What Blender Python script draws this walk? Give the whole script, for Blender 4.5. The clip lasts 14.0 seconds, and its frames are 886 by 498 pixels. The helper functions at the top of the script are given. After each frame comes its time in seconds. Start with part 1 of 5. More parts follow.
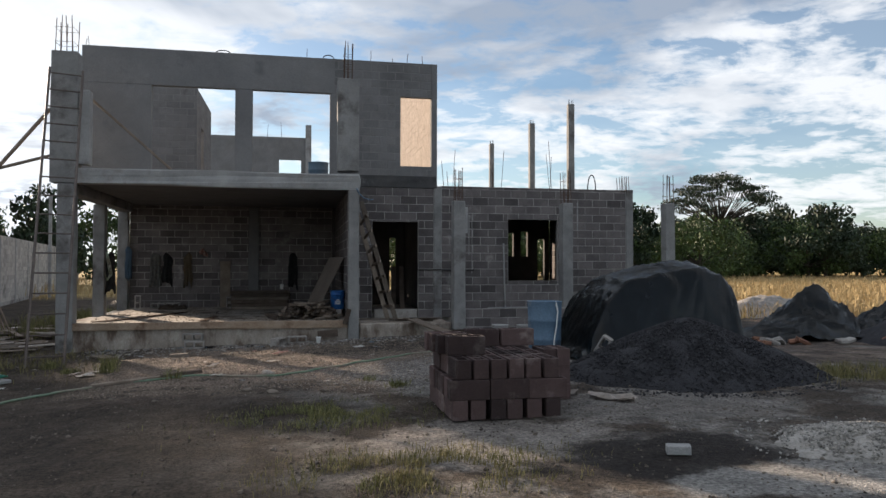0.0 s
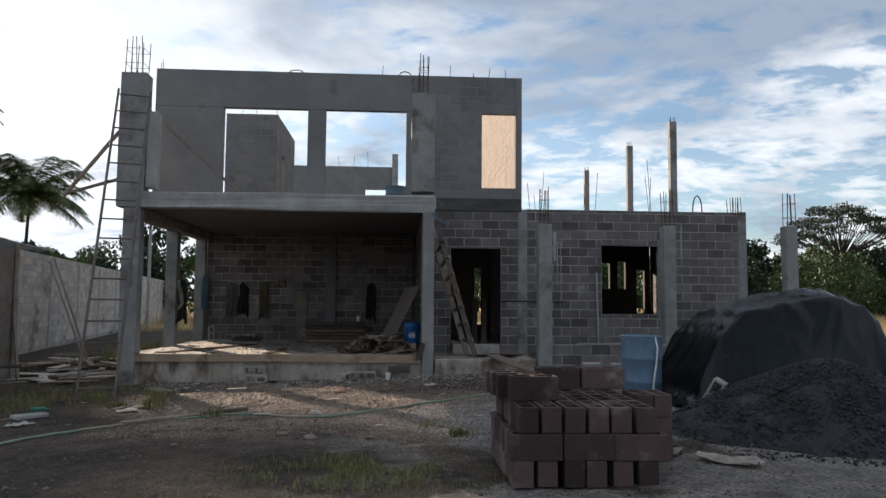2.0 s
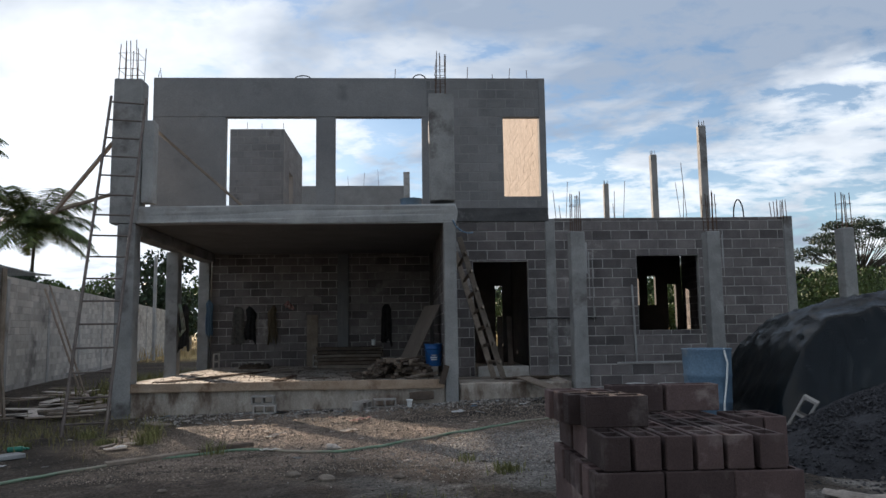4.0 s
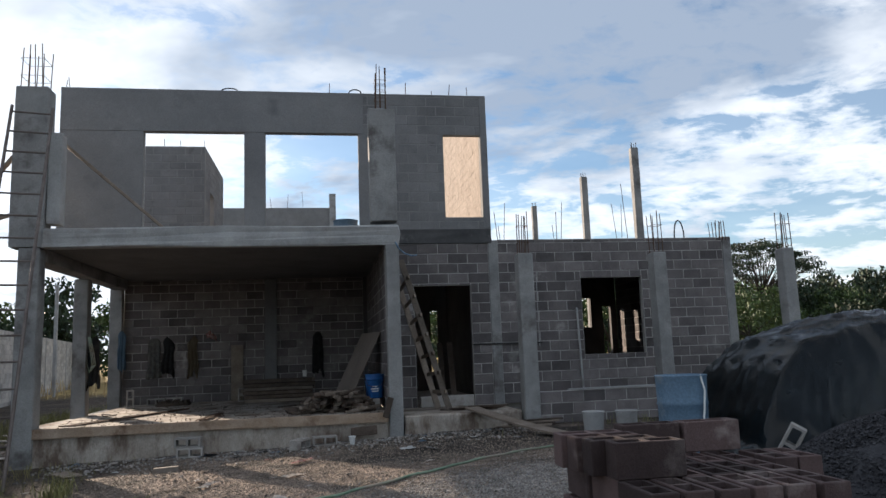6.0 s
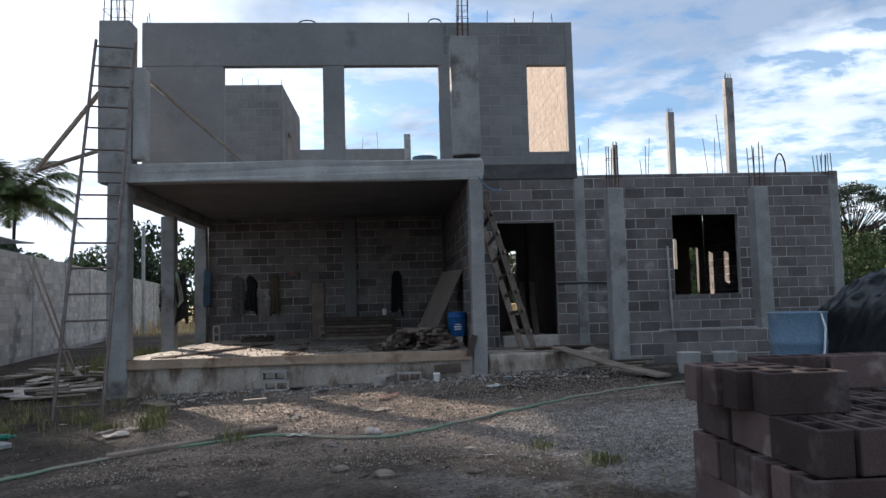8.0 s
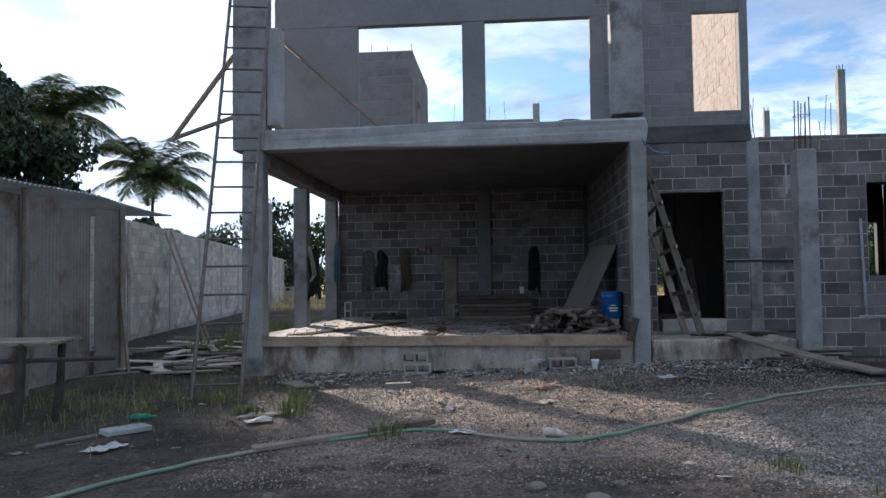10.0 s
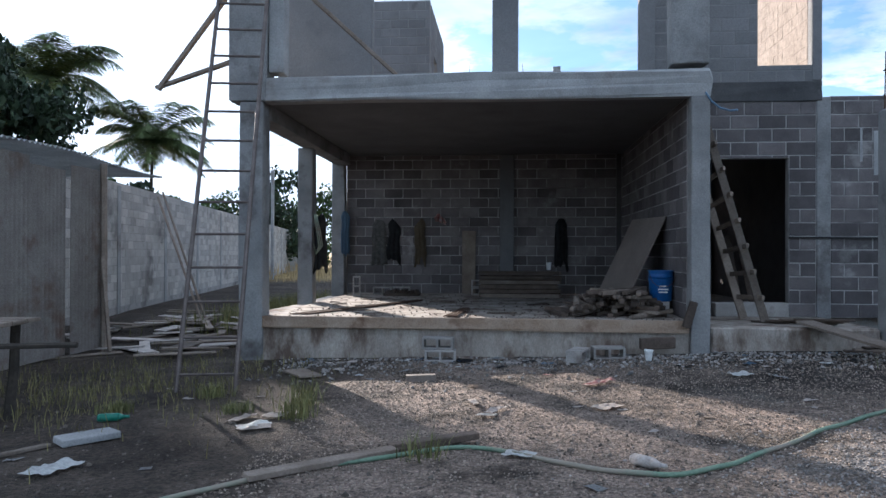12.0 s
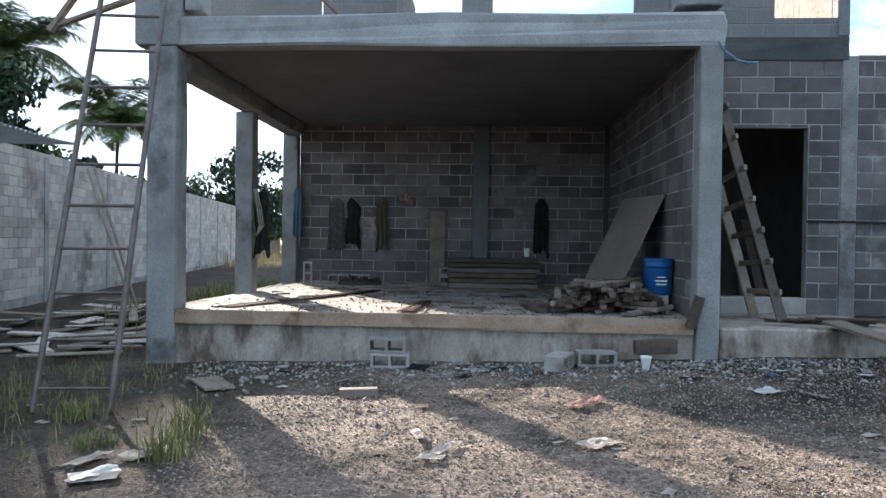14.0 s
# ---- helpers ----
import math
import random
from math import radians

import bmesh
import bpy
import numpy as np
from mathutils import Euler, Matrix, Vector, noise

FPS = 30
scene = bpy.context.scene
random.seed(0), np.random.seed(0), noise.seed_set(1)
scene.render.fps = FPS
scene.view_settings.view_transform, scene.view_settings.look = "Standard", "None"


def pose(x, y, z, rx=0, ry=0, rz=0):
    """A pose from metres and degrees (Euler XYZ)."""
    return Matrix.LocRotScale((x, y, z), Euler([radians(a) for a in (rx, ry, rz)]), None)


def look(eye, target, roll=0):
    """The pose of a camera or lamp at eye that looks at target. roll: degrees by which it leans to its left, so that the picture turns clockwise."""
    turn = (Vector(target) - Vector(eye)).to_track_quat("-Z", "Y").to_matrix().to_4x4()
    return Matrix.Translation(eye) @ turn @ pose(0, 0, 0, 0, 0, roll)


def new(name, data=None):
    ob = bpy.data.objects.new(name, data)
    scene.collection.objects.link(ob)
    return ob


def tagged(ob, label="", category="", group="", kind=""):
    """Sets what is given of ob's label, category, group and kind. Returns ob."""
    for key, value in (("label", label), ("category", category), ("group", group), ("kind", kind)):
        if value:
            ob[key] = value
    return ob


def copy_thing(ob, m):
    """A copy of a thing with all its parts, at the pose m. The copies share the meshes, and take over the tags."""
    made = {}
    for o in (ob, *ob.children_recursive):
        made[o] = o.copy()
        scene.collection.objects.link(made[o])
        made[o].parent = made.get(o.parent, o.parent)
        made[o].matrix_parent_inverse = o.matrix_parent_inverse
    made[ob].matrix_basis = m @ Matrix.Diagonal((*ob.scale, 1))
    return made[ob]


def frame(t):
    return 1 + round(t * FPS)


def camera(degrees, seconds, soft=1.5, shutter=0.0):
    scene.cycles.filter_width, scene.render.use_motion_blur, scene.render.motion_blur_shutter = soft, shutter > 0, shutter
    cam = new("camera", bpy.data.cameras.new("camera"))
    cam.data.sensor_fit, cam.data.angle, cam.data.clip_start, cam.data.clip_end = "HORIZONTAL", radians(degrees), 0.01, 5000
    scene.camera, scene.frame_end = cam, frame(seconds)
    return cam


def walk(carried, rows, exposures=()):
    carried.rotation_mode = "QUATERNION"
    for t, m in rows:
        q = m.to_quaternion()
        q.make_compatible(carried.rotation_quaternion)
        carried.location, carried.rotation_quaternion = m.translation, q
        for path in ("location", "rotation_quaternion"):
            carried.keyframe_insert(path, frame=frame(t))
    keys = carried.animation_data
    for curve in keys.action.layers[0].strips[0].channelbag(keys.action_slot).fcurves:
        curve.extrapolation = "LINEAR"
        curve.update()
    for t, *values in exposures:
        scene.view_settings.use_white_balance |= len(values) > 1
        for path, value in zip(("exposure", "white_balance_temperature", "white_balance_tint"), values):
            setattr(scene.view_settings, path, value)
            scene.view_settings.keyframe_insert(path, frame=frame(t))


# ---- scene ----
cam = camera(62.7, 14.0)
PATH = [
    (0, (0.031, 0.047, 1.369), (0.421, 2.008, 1.416), 0.1),
    (0.5, (0.237, 0.312, 1.341), (0.562, 2.284, 1.423), 0.5),
    (1, (0.4, 0.752, 1.275), (0.654, 2.733, 1.384), 0.5),
    (1.5, (0.557, 1.124, 1.242), (0.741, 3.112, 1.37), 0.5),
    (2, (0.628, 1.494, 1.236), (0.749, 3.485, 1.382), 0.5),
    (2.5, (0.637, 1.823, 1.198), (0.708, 3.815, 1.363), 0.3),
    (2.7, (0.658, 1.917, 1.186), (0.701, 3.909, 1.365), -0.1),
    (4.8, (0.176, 3.287, 1.041), (0.369, 5.264, 1.271), -1.4),
    (5, (0.11, 3.371, 1.065), (0.334, 5.344, 1.3), -1.5),
    (5.5, (0.038, 3.522, 1.151), (0.325, 5.485, 1.403), -1.8),
    (6, (0.032, 3.58, 1.16), (0.358, 5.533, 1.439), -2.1),
    (6.5, (0.042, 3.633, 1.135), (0.373, 5.586, 1.412), -2.0),
    (7, (0.052, 3.669, 1.109), (0.364, 5.63, 1.352), -1.8),
    (7.5, (-0.016, 3.814, 1.056), (0.233, 5.79, 1.247), -1.6),
    (8, (-0.167, 4.033, 1.032), (-0.033, 6.024, 1.17), -1.5),
    (8.5, (-0.301, 4.349, 0.994), (-0.318, 6.346, 1.099), -1.6),
    (9, (-0.464, 4.614, 1.003), (-0.591, 6.608, 1.092), -1.7),
    (9.2, (-0.515, 4.725, 0.986), (-0.673, 6.716, 1.077), -1.7),
    (11.3, (-1.089, 6.084, 1.085), (-1.254, 8.077, 1.128), 0.1),
    (11.5, (-1.123, 6.245, 1.068), (-1.294, 8.237, 1.1), 0.1),
    (12, (-1.204, 6.618, 1.037), (-1.383, 8.609, 1.047), 0.2),
    (12.5, (-1.209, 7.028, 1.006), (-1.39, 9.02, 0.994), 0.3),
    (13, (-1.191, 7.498, 0.991), (-1.363, 9.49, 0.967), 0.5),
    (13.5, (-1.156, 7.909, 0.978), (-1.31, 9.903, 0.951), 0.7),
    (14, (-1.051, 8.355, 0.984), (-1.18, 10.35, 0.958), 0.8),
]
walk(cam, [(t, look(eye, target, roll)) for t, eye, target, roll in PATH],
     [(0, 1.02, 6350, 9), (4, 1.06, 6150, 8), (6.5, 1.2, 6050, 8), (9, 1.32, 5600, 8), (12.5, 1.72, 5300, 7), (14, 2.1, 5450, 4)])

# ---- world, sun, exposure ----
SUN = Vector((-0.527, 0.814, 0.262)).normalized()
ELEV, AZIM = math.asin(SUN.z), math.atan2(SUN.x, SUN.y)
world = bpy.data.worlds.new("sky")
scene.world = world
world.use_nodes = True
wn, wl = world.node_tree.nodes, world.node_tree.links
bg = wn["Background"]
sky = wn.new("ShaderNodeTexSky")
sky.sky_type, sky.sun_disc = "NISHITA", False
sky.sun_elevation, sky.sun_rotation = ELEV, AZIM
sky.air_density, sky.dust_density, sky.ozone_density = 1.0, 0.5, 2.4


def wmath(op, a, b=None):
    n = wn.new("ShaderNodeMath")
    n.operation = op
    for i, v in enumerate((a, b)):
        if v is None:
            continue
        if isinstance(v, (int, float)):
            n.inputs[i].default_value = v
        else:
            wl.new(v, n.inputs[i])
    return n.outputs[0]


wtc = wn.new("ShaderNodeTexCoord")
wsep = wn.new("ShaderNodeSeparateXYZ")
wl.new(wtc.outputs["Generated"], wsep.inputs[0])
lift = wmath("ADD", wmath("MAXIMUM", wsep.outputs[2], 0.0), 0.16)
wcomb = wn.new("ShaderNodeCombineXYZ")
wl.new(wmath("DIVIDE", wsep.outputs[0], lift), wcomb.inputs[0])
wl.new(wmath("DIVIDE", wsep.outputs[1], lift), wcomb.inputs[1])


def wnoise(scale, detail, rough, off):
    mp = wn.new("ShaderNodeMapping")
    mp.inputs["Location"].default_value = off
    mp.inputs["Rotation"].default_value = (0, 0, 0.5)
    mp.inputs["Scale"].default_value = (1.0, 1.15, 1.0)
    wl.new(wcomb.outputs[0], mp.inputs[0])
    n = wn.new("ShaderNodeTexNoise")
    n.inputs["Scale"].default_value, n.inputs["Detail"].default_value, n.inputs["Roughness"].default_value = scale, detail, rough
    n.inputs["Distortion"].default_value = 0.35
    wl.new(mp.outputs[0], n.inputs["Vector"])
    return n.outputs["Fac"]


def wramp(fac, stops):
    r = wn.new("ShaderNodeValToRGB")
    for e, (p, c) in zip(r.color_ramp.elements, (stops[0], stops[-1])):
        e.position, e.color = p, (*c, 1)
    for p, c in stops[1:-1]:
        e = r.color_ramp.elements.new(p)
        e.color = (*c, 1)
    wl.new(fac, r.inputs[0])
    return r.outputs[0]


CLOUD_BRIGHT, CLOUD_DARK = (7.6, 7.6, 7.7), (2.9, 3.3, 4.0)
puffs = wmath("ADD", wmath("MULTIPLY", wnoise(2.1, 10, 0.6, (3.1, 1.7, 0)), 0.6), wmath("MULTIPLY", wnoise(6.5, 8, 0.6, (1.2, 8.3, 0)), 0.4))
bank = wmath("MULTIPLY", wramp(wsep.outputs[2], [(0.27, (0, 0, 0)), (0.40, (1, 1, 1))]), wramp(wsep.outputs[2], [(0.60, (1, 1, 1)), (0.80, (0, 0, 0))]))
cover = wramp(wmath("ADD", puffs, wmath("MULTIPLY", bank, 0.07)), [(0.455, (0, 0, 0)), (0.50, (0.6, 0.6, 0.6)), (0.56, (1, 1, 1))])
heavy = wramp(wmath("ADD", wnoise(0.8, 6, 0.55, (7.3, 4.4, 0)), wmath("MULTIPLY", bank, 0.17)), [(0.50, (0, 0, 0)), (0.66, (1, 1, 1))])
tone = wn.new("ShaderNodeMixRGB")
tone.inputs[1].default_value, tone.inputs[2].default_value = (*CLOUD_BRIGHT, 1), (*CLOUD_DARK, 1)
wl.new(heavy, tone.inputs[0])
blend = wn.new("ShaderNodeMixRGB")
wl.new(wmath("ADD", wmath("MULTIPLY", cover, 0.74), 0.16), blend.inputs[0])
veil = wn.new("ShaderNodeMixRGB")
veil.blend_type = "DARKEN"
veil.inputs[0].default_value, veil.inputs[2].default_value = 1.0, (8.6, 9.0, 9.6, 1)
wl.new(sky.outputs[0], veil.inputs[1])
wl.new(veil.outputs[0], blend.inputs[1])
wl.new(tone.outputs[0], blend.inputs[2])
wl.new(blend.outputs[0], bg.inputs[0])
bg.inputs[1].default_value = 0.068

sun = new("sun", bpy.data.lights.new("sun", "SUN"))
sun.data.energy, sun.data.angle, sun.data.color = 5.0, radians(0.6), (1.0, 0.79, 0.60)
sun.matrix_world = look(SUN * 100, (0, 0, 0))


# ---- materials ----
def make_mat(name, c1, c2, scale=3.0, rough=0.85, bump=0.3, fine=60.0, stain=None, stain_scale=0.7, stain_cut=0.55, vary=0.0, metal=0.0, spec=0.3, stretch=(1, 1, 1), island=0.0):
    """Two-scale surface: broad tone c1 to c2, fine grain, optional stain colour, random tone by piece."""
    m = bpy.data.materials.new(name)
    m.use_nodes = True
    n, l = m.node_tree.nodes, m.node_tree.links
    b = n["Principled BSDF"]
    b.inputs["Roughness"].default_value, b.inputs["Metallic"].default_value = rough, metal
    b.inputs["Specular IOR Level"].default_value = spec
    geo = n.new("ShaderNodeNewGeometry")
    mp = n.new("ShaderNodeMapping")
    mp.inputs["Scale"].default_value = stretch
    l.new(geo.outputs["Position"], mp.inputs[0])

    def tex(s, d):
        t = n.new("ShaderNodeTexNoise")
        t.inputs["Scale"].default_value, t.inputs["Detail"].default_value, t.inputs["Roughness"].default_value = s, d, 0.65
        l.new(mp.outputs[0], t.inputs["Vector"])
        return t.outputs["Fac"]

    def ramp(fac, a, z, ca=(0, 0, 0), cz=(1, 1, 1)):
        r = n.new("ShaderNodeValToRGB")
        r.color_ramp.elements[0].position, r.color_ramp.elements[1].position = a, z
        r.color_ramp.elements[0].color, r.color_ramp.elements[1].color = (*ca, 1), (*cz, 1)
        l.new(fac, r.inputs[0])
        return r.outputs[0]

    def mix(kind, fac, a, z):
        x = n.new("ShaderNodeMixRGB")
        x.blend_type = kind
        for i, v in enumerate((fac, a, z)):
            if isinstance(v, (int, float)):
                x.inputs[i].default_value = v
            elif isinstance(v, tuple):
                x.inputs[i].default_value = (*v, 1)
            else:
                l.new(v, x.inputs[i])
        return x.outputs[0]

    col = ramp(tex(scale, 6), 0.3, 0.7, c1, c2)
    grain = tex(fine, 4)
    col = mix("MULTIPLY", 0.55, col, ramp(grain, 0.25, 0.7, (0.45, 0.45, 0.45), (1.25, 1.25, 1.25)))
    if stain:
        col = mix("MIX", ramp(tex(stain_scale, 7), stain_cut, stain_cut + 0.14), col, stain)
    if vary or island:
        info = n.new("ShaderNodeObjectInfo")
        src = geo.outputs["Random Per Island"] if island else info.outputs["Random"]
        v = vary or island
        col = mix("MULTIPLY", 1.0, col, ramp(src, 0.0, 1.0, (1 - v,) * 3, (1 + v, 1 + v * 0.95, 1 + v * 0.9)))
    l.new(col, b.inputs["Base Color"])
    bp = n.new("ShaderNodeBump")
    bp.inputs["Strength"].default_value, bp.inputs["Distance"].default_value = bump, 0.02
    l.new(mix("MIX", 0.5, grain, tex(scale * 4, 5)), bp.inputs["Height"])
    l.new(bp.outputs[0], b.inputs["Normal"])
    return m


M_BLOCK = make_mat("wall_block", (0.098, 0.088, 0.088), (0.175, 0.158, 0.155), 2.2, 0.92, 0.5, 90, stain=(0.34, 0.33, 0.31), stain_scale=1.1, stain_cut=0.62, vary=0.35)
M_MORTAR = make_mat("mortar", (0.27, 0.255, 0.245), (0.42, 0.40, 0.375), 3.0, 0.95, 0.4, 80, stain=(0.12, 0.11, 0.105), stain_scale=1.0, stain_cut=0.50)
# wall block made darker, the shade of the rooms painted into it
M_SHADEINNER = make_mat("shaded_inner_block", (0.07, 0.066, 0.066), (0.12, 0.112, 0.11), 2.0, 0.93, 0.4, 80)
M_BEAM = make_mat("upper_beam_concrete", (0.165, 0.165, 0.168), (0.235, 0.233, 0.232), 0.9, 0.92, 0.3, 70, stain=(0.13, 0.13, 0.135), stain_scale=1.4, stain_cut=0.58)
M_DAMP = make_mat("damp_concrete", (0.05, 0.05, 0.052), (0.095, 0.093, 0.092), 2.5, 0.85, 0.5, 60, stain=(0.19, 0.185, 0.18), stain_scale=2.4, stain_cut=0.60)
M_COLUMN = make_mat("column_concrete", (0.18, 0.178, 0.175), (0.32, 0.315, 0.305), 1.7, 0.9, 0.45, 60, stain=(0.11, 0.10, 0.095), stain_scale=1.6, stain_cut=0.55)
M_UPPER = make_mat("upper_block", (0.15, 0.149, 0.15), (0.225, 0.222, 0.222), 1.2, 0.93, 0.45, 80, stain=(0.105, 0.10, 0.10), stain_scale=2.2, stain_cut=0.60, vary=0.10)
M_UPMORTAR = make_mat("upper_mortar", (0.19, 0.187, 0.183), (0.26, 0.255, 0.25), 2.0, 0.95, 0.4, 80)
M_CONC = make_mat("concrete", (0.25, 0.25, 0.245), (0.41, 0.405, 0.395), 1.9, 0.88, 0.35, 70, stain=(0.17, 0.15, 0.135), stain_scale=1.2, stain_cut=0.56)
M_SLAB = make_mat("slab_concrete", (0.26, 0.23, 0.20), (0.50, 0.46, 0.41), 1.6, 0.86, 0.5, 60, stain=(0.22, 0.135, 0.08), stain_scale=1.5, stain_cut=0.54)
M_SLABFACE = make_mat("slab_face", (0.24, 0.20, 0.165), (0.48, 0.43, 0.37), 2.2, 0.88, 0.5, 60, stain=(0.13, 0.095, 0.072), stain_scale=2.4, stain_cut=0.48, stretch=(1, 1, 0.45))
M_LIP = make_mat("stained_slab_lip", (0.25, 0.17, 0.11), (0.42, 0.33, 0.25), 3.0, 0.88, 0.5, 60, stain=(0.16, 0.10, 0.065), stain_scale=2.6, stain_cut=0.54)
# concrete of undersides and porch back, with the shade there put into its grey
M_SHADESOFFIT = make_mat("shaded_soffit_concrete", (0.115, 0.115, 0.118), (0.175, 0.174, 0.175), 1.0, 0.9, 0.2, 60)
# mortar-smeared wall, warmer and paler than upper_block: sunlight is put into the tan
M_LITWALL = make_mat("sunlit_mortar_wall", (0.25, 0.205, 0.17), (0.34, 0.285, 0.24), 2.2, 0.94, 1.0, 11, stain=(0.25, 0.205, 0.17), stain_scale=4.0, stain_cut=0.55)
M_BOUND = make_mat("boundary_wall_block", (0.36, 0.34, 0.31), (0.52, 0.49, 0.46), 1.2, 0.92, 0.5, 50, stain=(0.16, 0.15, 0.14), stain_scale=0.5, stain_cut=0.56, island=0.22)
M_BOUNDNEAR = make_mat("boundary_wall_block_near", (0.36, 0.34, 0.31), (0.52, 0.49, 0.46), 1.2, 0.92, 0.5, 50, stain=(0.16, 0.15, 0.14), stain_scale=0.5, stain_cut=0.56, vary=0.22)
M_STACK = make_mat("hollow_block", (0.066, 0.044, 0.042), (0.11, 0.076, 0.073), 3, 0.93, 0.5, 110, stain=(0.19, 0.155, 0.145), stain_scale=3.2, stain_cut=0.54, vary=0.6)
M_GREYBLOCK = make_mat("grey_block", (0.27, 0.255, 0.235), (0.42, 0.395, 0.365), 3, 0.93, 0.5, 90, stain=(0.14, 0.11, 0.095), stain_scale=1.4, stain_cut=0.56, vary=0.2)
M_STEEL = make_mat("rusty_rebar", (0.07, 0.045, 0.035), (0.14, 0.08, 0.05), 9, 0.7, 0.3, 120, metal=0.6)
M_LADDER = make_mat("ladder_steel", (0.10, 0.08, 0.07), (0.19, 0.16, 0.145), 6, 0.55, 0.2, 100, metal=0.5)
M_WOOD = make_mat("weathered_wood", (0.14, 0.11, 0.085), (0.27, 0.225, 0.185), 3, 0.85, 0.5, 40, vary=0.35, stretch=(1, 1, 1))
M_DARKWOOD = make_mat("dark_timber", (0.06, 0.045, 0.035), (0.13, 0.10, 0.08), 4, 0.85, 0.5, 50, vary=0.4)
M_PLY = make_mat("plywood", (0.16, 0.13, 0.108), (0.22, 0.185, 0.155), 2, 0.75, 0.2, 50)
M_TARP = make_mat("black_plastic", (0.005, 0.008, 0.010), (0.010, 0.016, 0.019), 4, 0.20, 0.28, 9, stain=(0.024, 0.027, 0.029), stain_scale=1.9, stain_cut=0.60, spec=0.5)
M_GRAVEL = make_mat("dark_gravel", (0.02, 0.02, 0.024), (0.05, 0.05, 0.056), 9, 0.85, 0.9, 45, island=0.5)
M_HEAP = make_mat("gravel_bed", (0.018, 0.018, 0.021), (0.042, 0.042, 0.047), 12, 0.9, 1.0, 50)
M_PALEGRAVEL = make_mat("pale_gravel", (0.22, 0.21, 0.19), (0.42, 0.40, 0.37), 7, 0.9, 0.9, 45, island=0.45)
M_BLUE = make_mat("blue_plastic", (0.09, 0.15, 0.22), (0.13, 0.20, 0.28), 2, 0.5, 0.15, 40, stain=(0.25, 0.28, 0.30), stain_scale=1.8, stain_cut=0.6)
M_BUCKET = make_mat("bucket_blue", (0.015, 0.075, 0.24), (0.025, 0.115, 0.32), 3, 0.4, 0.1, 40)
M_WHITE = make_mat("white_plastic", (0.62, 0.62, 0.60), (0.78, 0.78, 0.76), 6, 0.6, 0.2, 40)
M_PAPER = make_mat("dirty_paper", (0.42, 0.37, 0.33), (0.66, 0.60, 0.55), 9, 0.9, 0.4, 40, vary=0.25)
M_HOSE = make_mat("green_hose", (0.13, 0.20, 0.13), (0.2, 0.28, 0.2), 5, 0.5, 0.2, 60, stain=(0.26, 0.23, 0.18), stain_scale=1.2, stain_cut=0.45)
M_BOTTLE = make_mat("green_plastic", (0.02, 0.15, 0.10), (0.05, 0.22, 0.16), 6, 0.3, 0.1, 40)
M_CLOTH = make_mat("dark_cloth", (0.02, 0.02, 0.022), (0.05, 0.05, 0.05), 8, 0.95, 0.4, 150)
M_GREYCLOTH = make_mat("grey_cloth", (0.10, 0.10, 0.095), (0.24, 0.23, 0.21), 14, 0.95, 0.4, 150)
M_TANCLOTH = make_mat("tan_cloth", (0.14, 0.11, 0.075), (0.2, 0.16, 0.11), 8, 0.95, 0.4, 150)
M_REDCLOTH = make_mat("red_white_cap", (0.30, 0.05, 0.04), (0.5, 0.45, 0.42), 16, 0.9, 0.3, 120)
M_TIN = make_mat("rusty_corrugated_tin", (0.34, 0.30, 0.27), (0.52, 0.48, 0.44), 2, 0.7, 0.3, 60, stain=(0.24, 0.16, 0.12), stain_scale=1.2, stain_cut=0.52, metal=0.2)
M_ROOFTIN = make_mat("zinc_roof", (0.45, 0.45, 0.44), (0.6, 0.6, 0.58), 3, 0.45, 0.2, 60, metal=0.5)
M_BARK = make_mat("bark", (0.035, 0.030, 0.025), (0.075, 0.062, 0.05), 4, 0.95, 0.7, 30)
M_DRY = make_mat("dry_grass", (0.34, 0.25, 0.125), (0.50, 0.39, 0.21), 0.4, 0.9, 0.0, 5, island=0.35)
M_WEED = make_mat("green_weed", (0.12, 0.13, 0.05), (0.23, 0.22, 0.09), 3, 0.8, 0.0, 30, island=0.4)
M_SCRUB = make_mat("scrub_grass", (0.13, 0.13, 0.05), (0.26, 0.22, 0.10), 3, 0.85, 0.0, 30, island=0.4)
M_BRICKRED = make_mat("red_brick", (0.20, 0.095, 0.06), (0.30, 0.16, 0.11), 4, 0.9, 0.4, 80, vary=0.2)
M_EARTHGRAVEL = make_mat("earthy_gravel", (0.17, 0.135, 0.108), (0.37, 0.31, 0.255), 9, 0.93, 0.5, 60, island=0.5)
M_EARTHSTONE = make_mat("earthy_stone", (0.07, 0.058, 0.048), (0.18, 0.155, 0.13), 9, 0.93, 0.5, 60, island=0.5)
M_RUBBLE = make_mat("rubble", (0.15, 0.138, 0.128), (0.37, 0.345, 0.32), 9, 0.92, 0.5, 60, island=0.55)


def leaf_mat(name, c1, c2):
    m = make_mat(name, c1, c2, 0.5, 0.6, 0.0, 6, island=0.45)
    m.node_tree.nodes["Principled BSDF"].inputs["Transmission Weight"].default_value = 0.0
    return m


M_LEAF = leaf_mat("leaves_green", (0.032, 0.058, 0.017), (0.072, 0.11, 0.03))
M_LEAFDARK = leaf_mat("leaves_dark", (0.018, 0.032, 0.016), (0.036, 0.058, 0.026))
M_PALM = leaf_mat("palm_leaves", (0.06, 0.09, 0.03), (0.13, 0.16, 0.06))


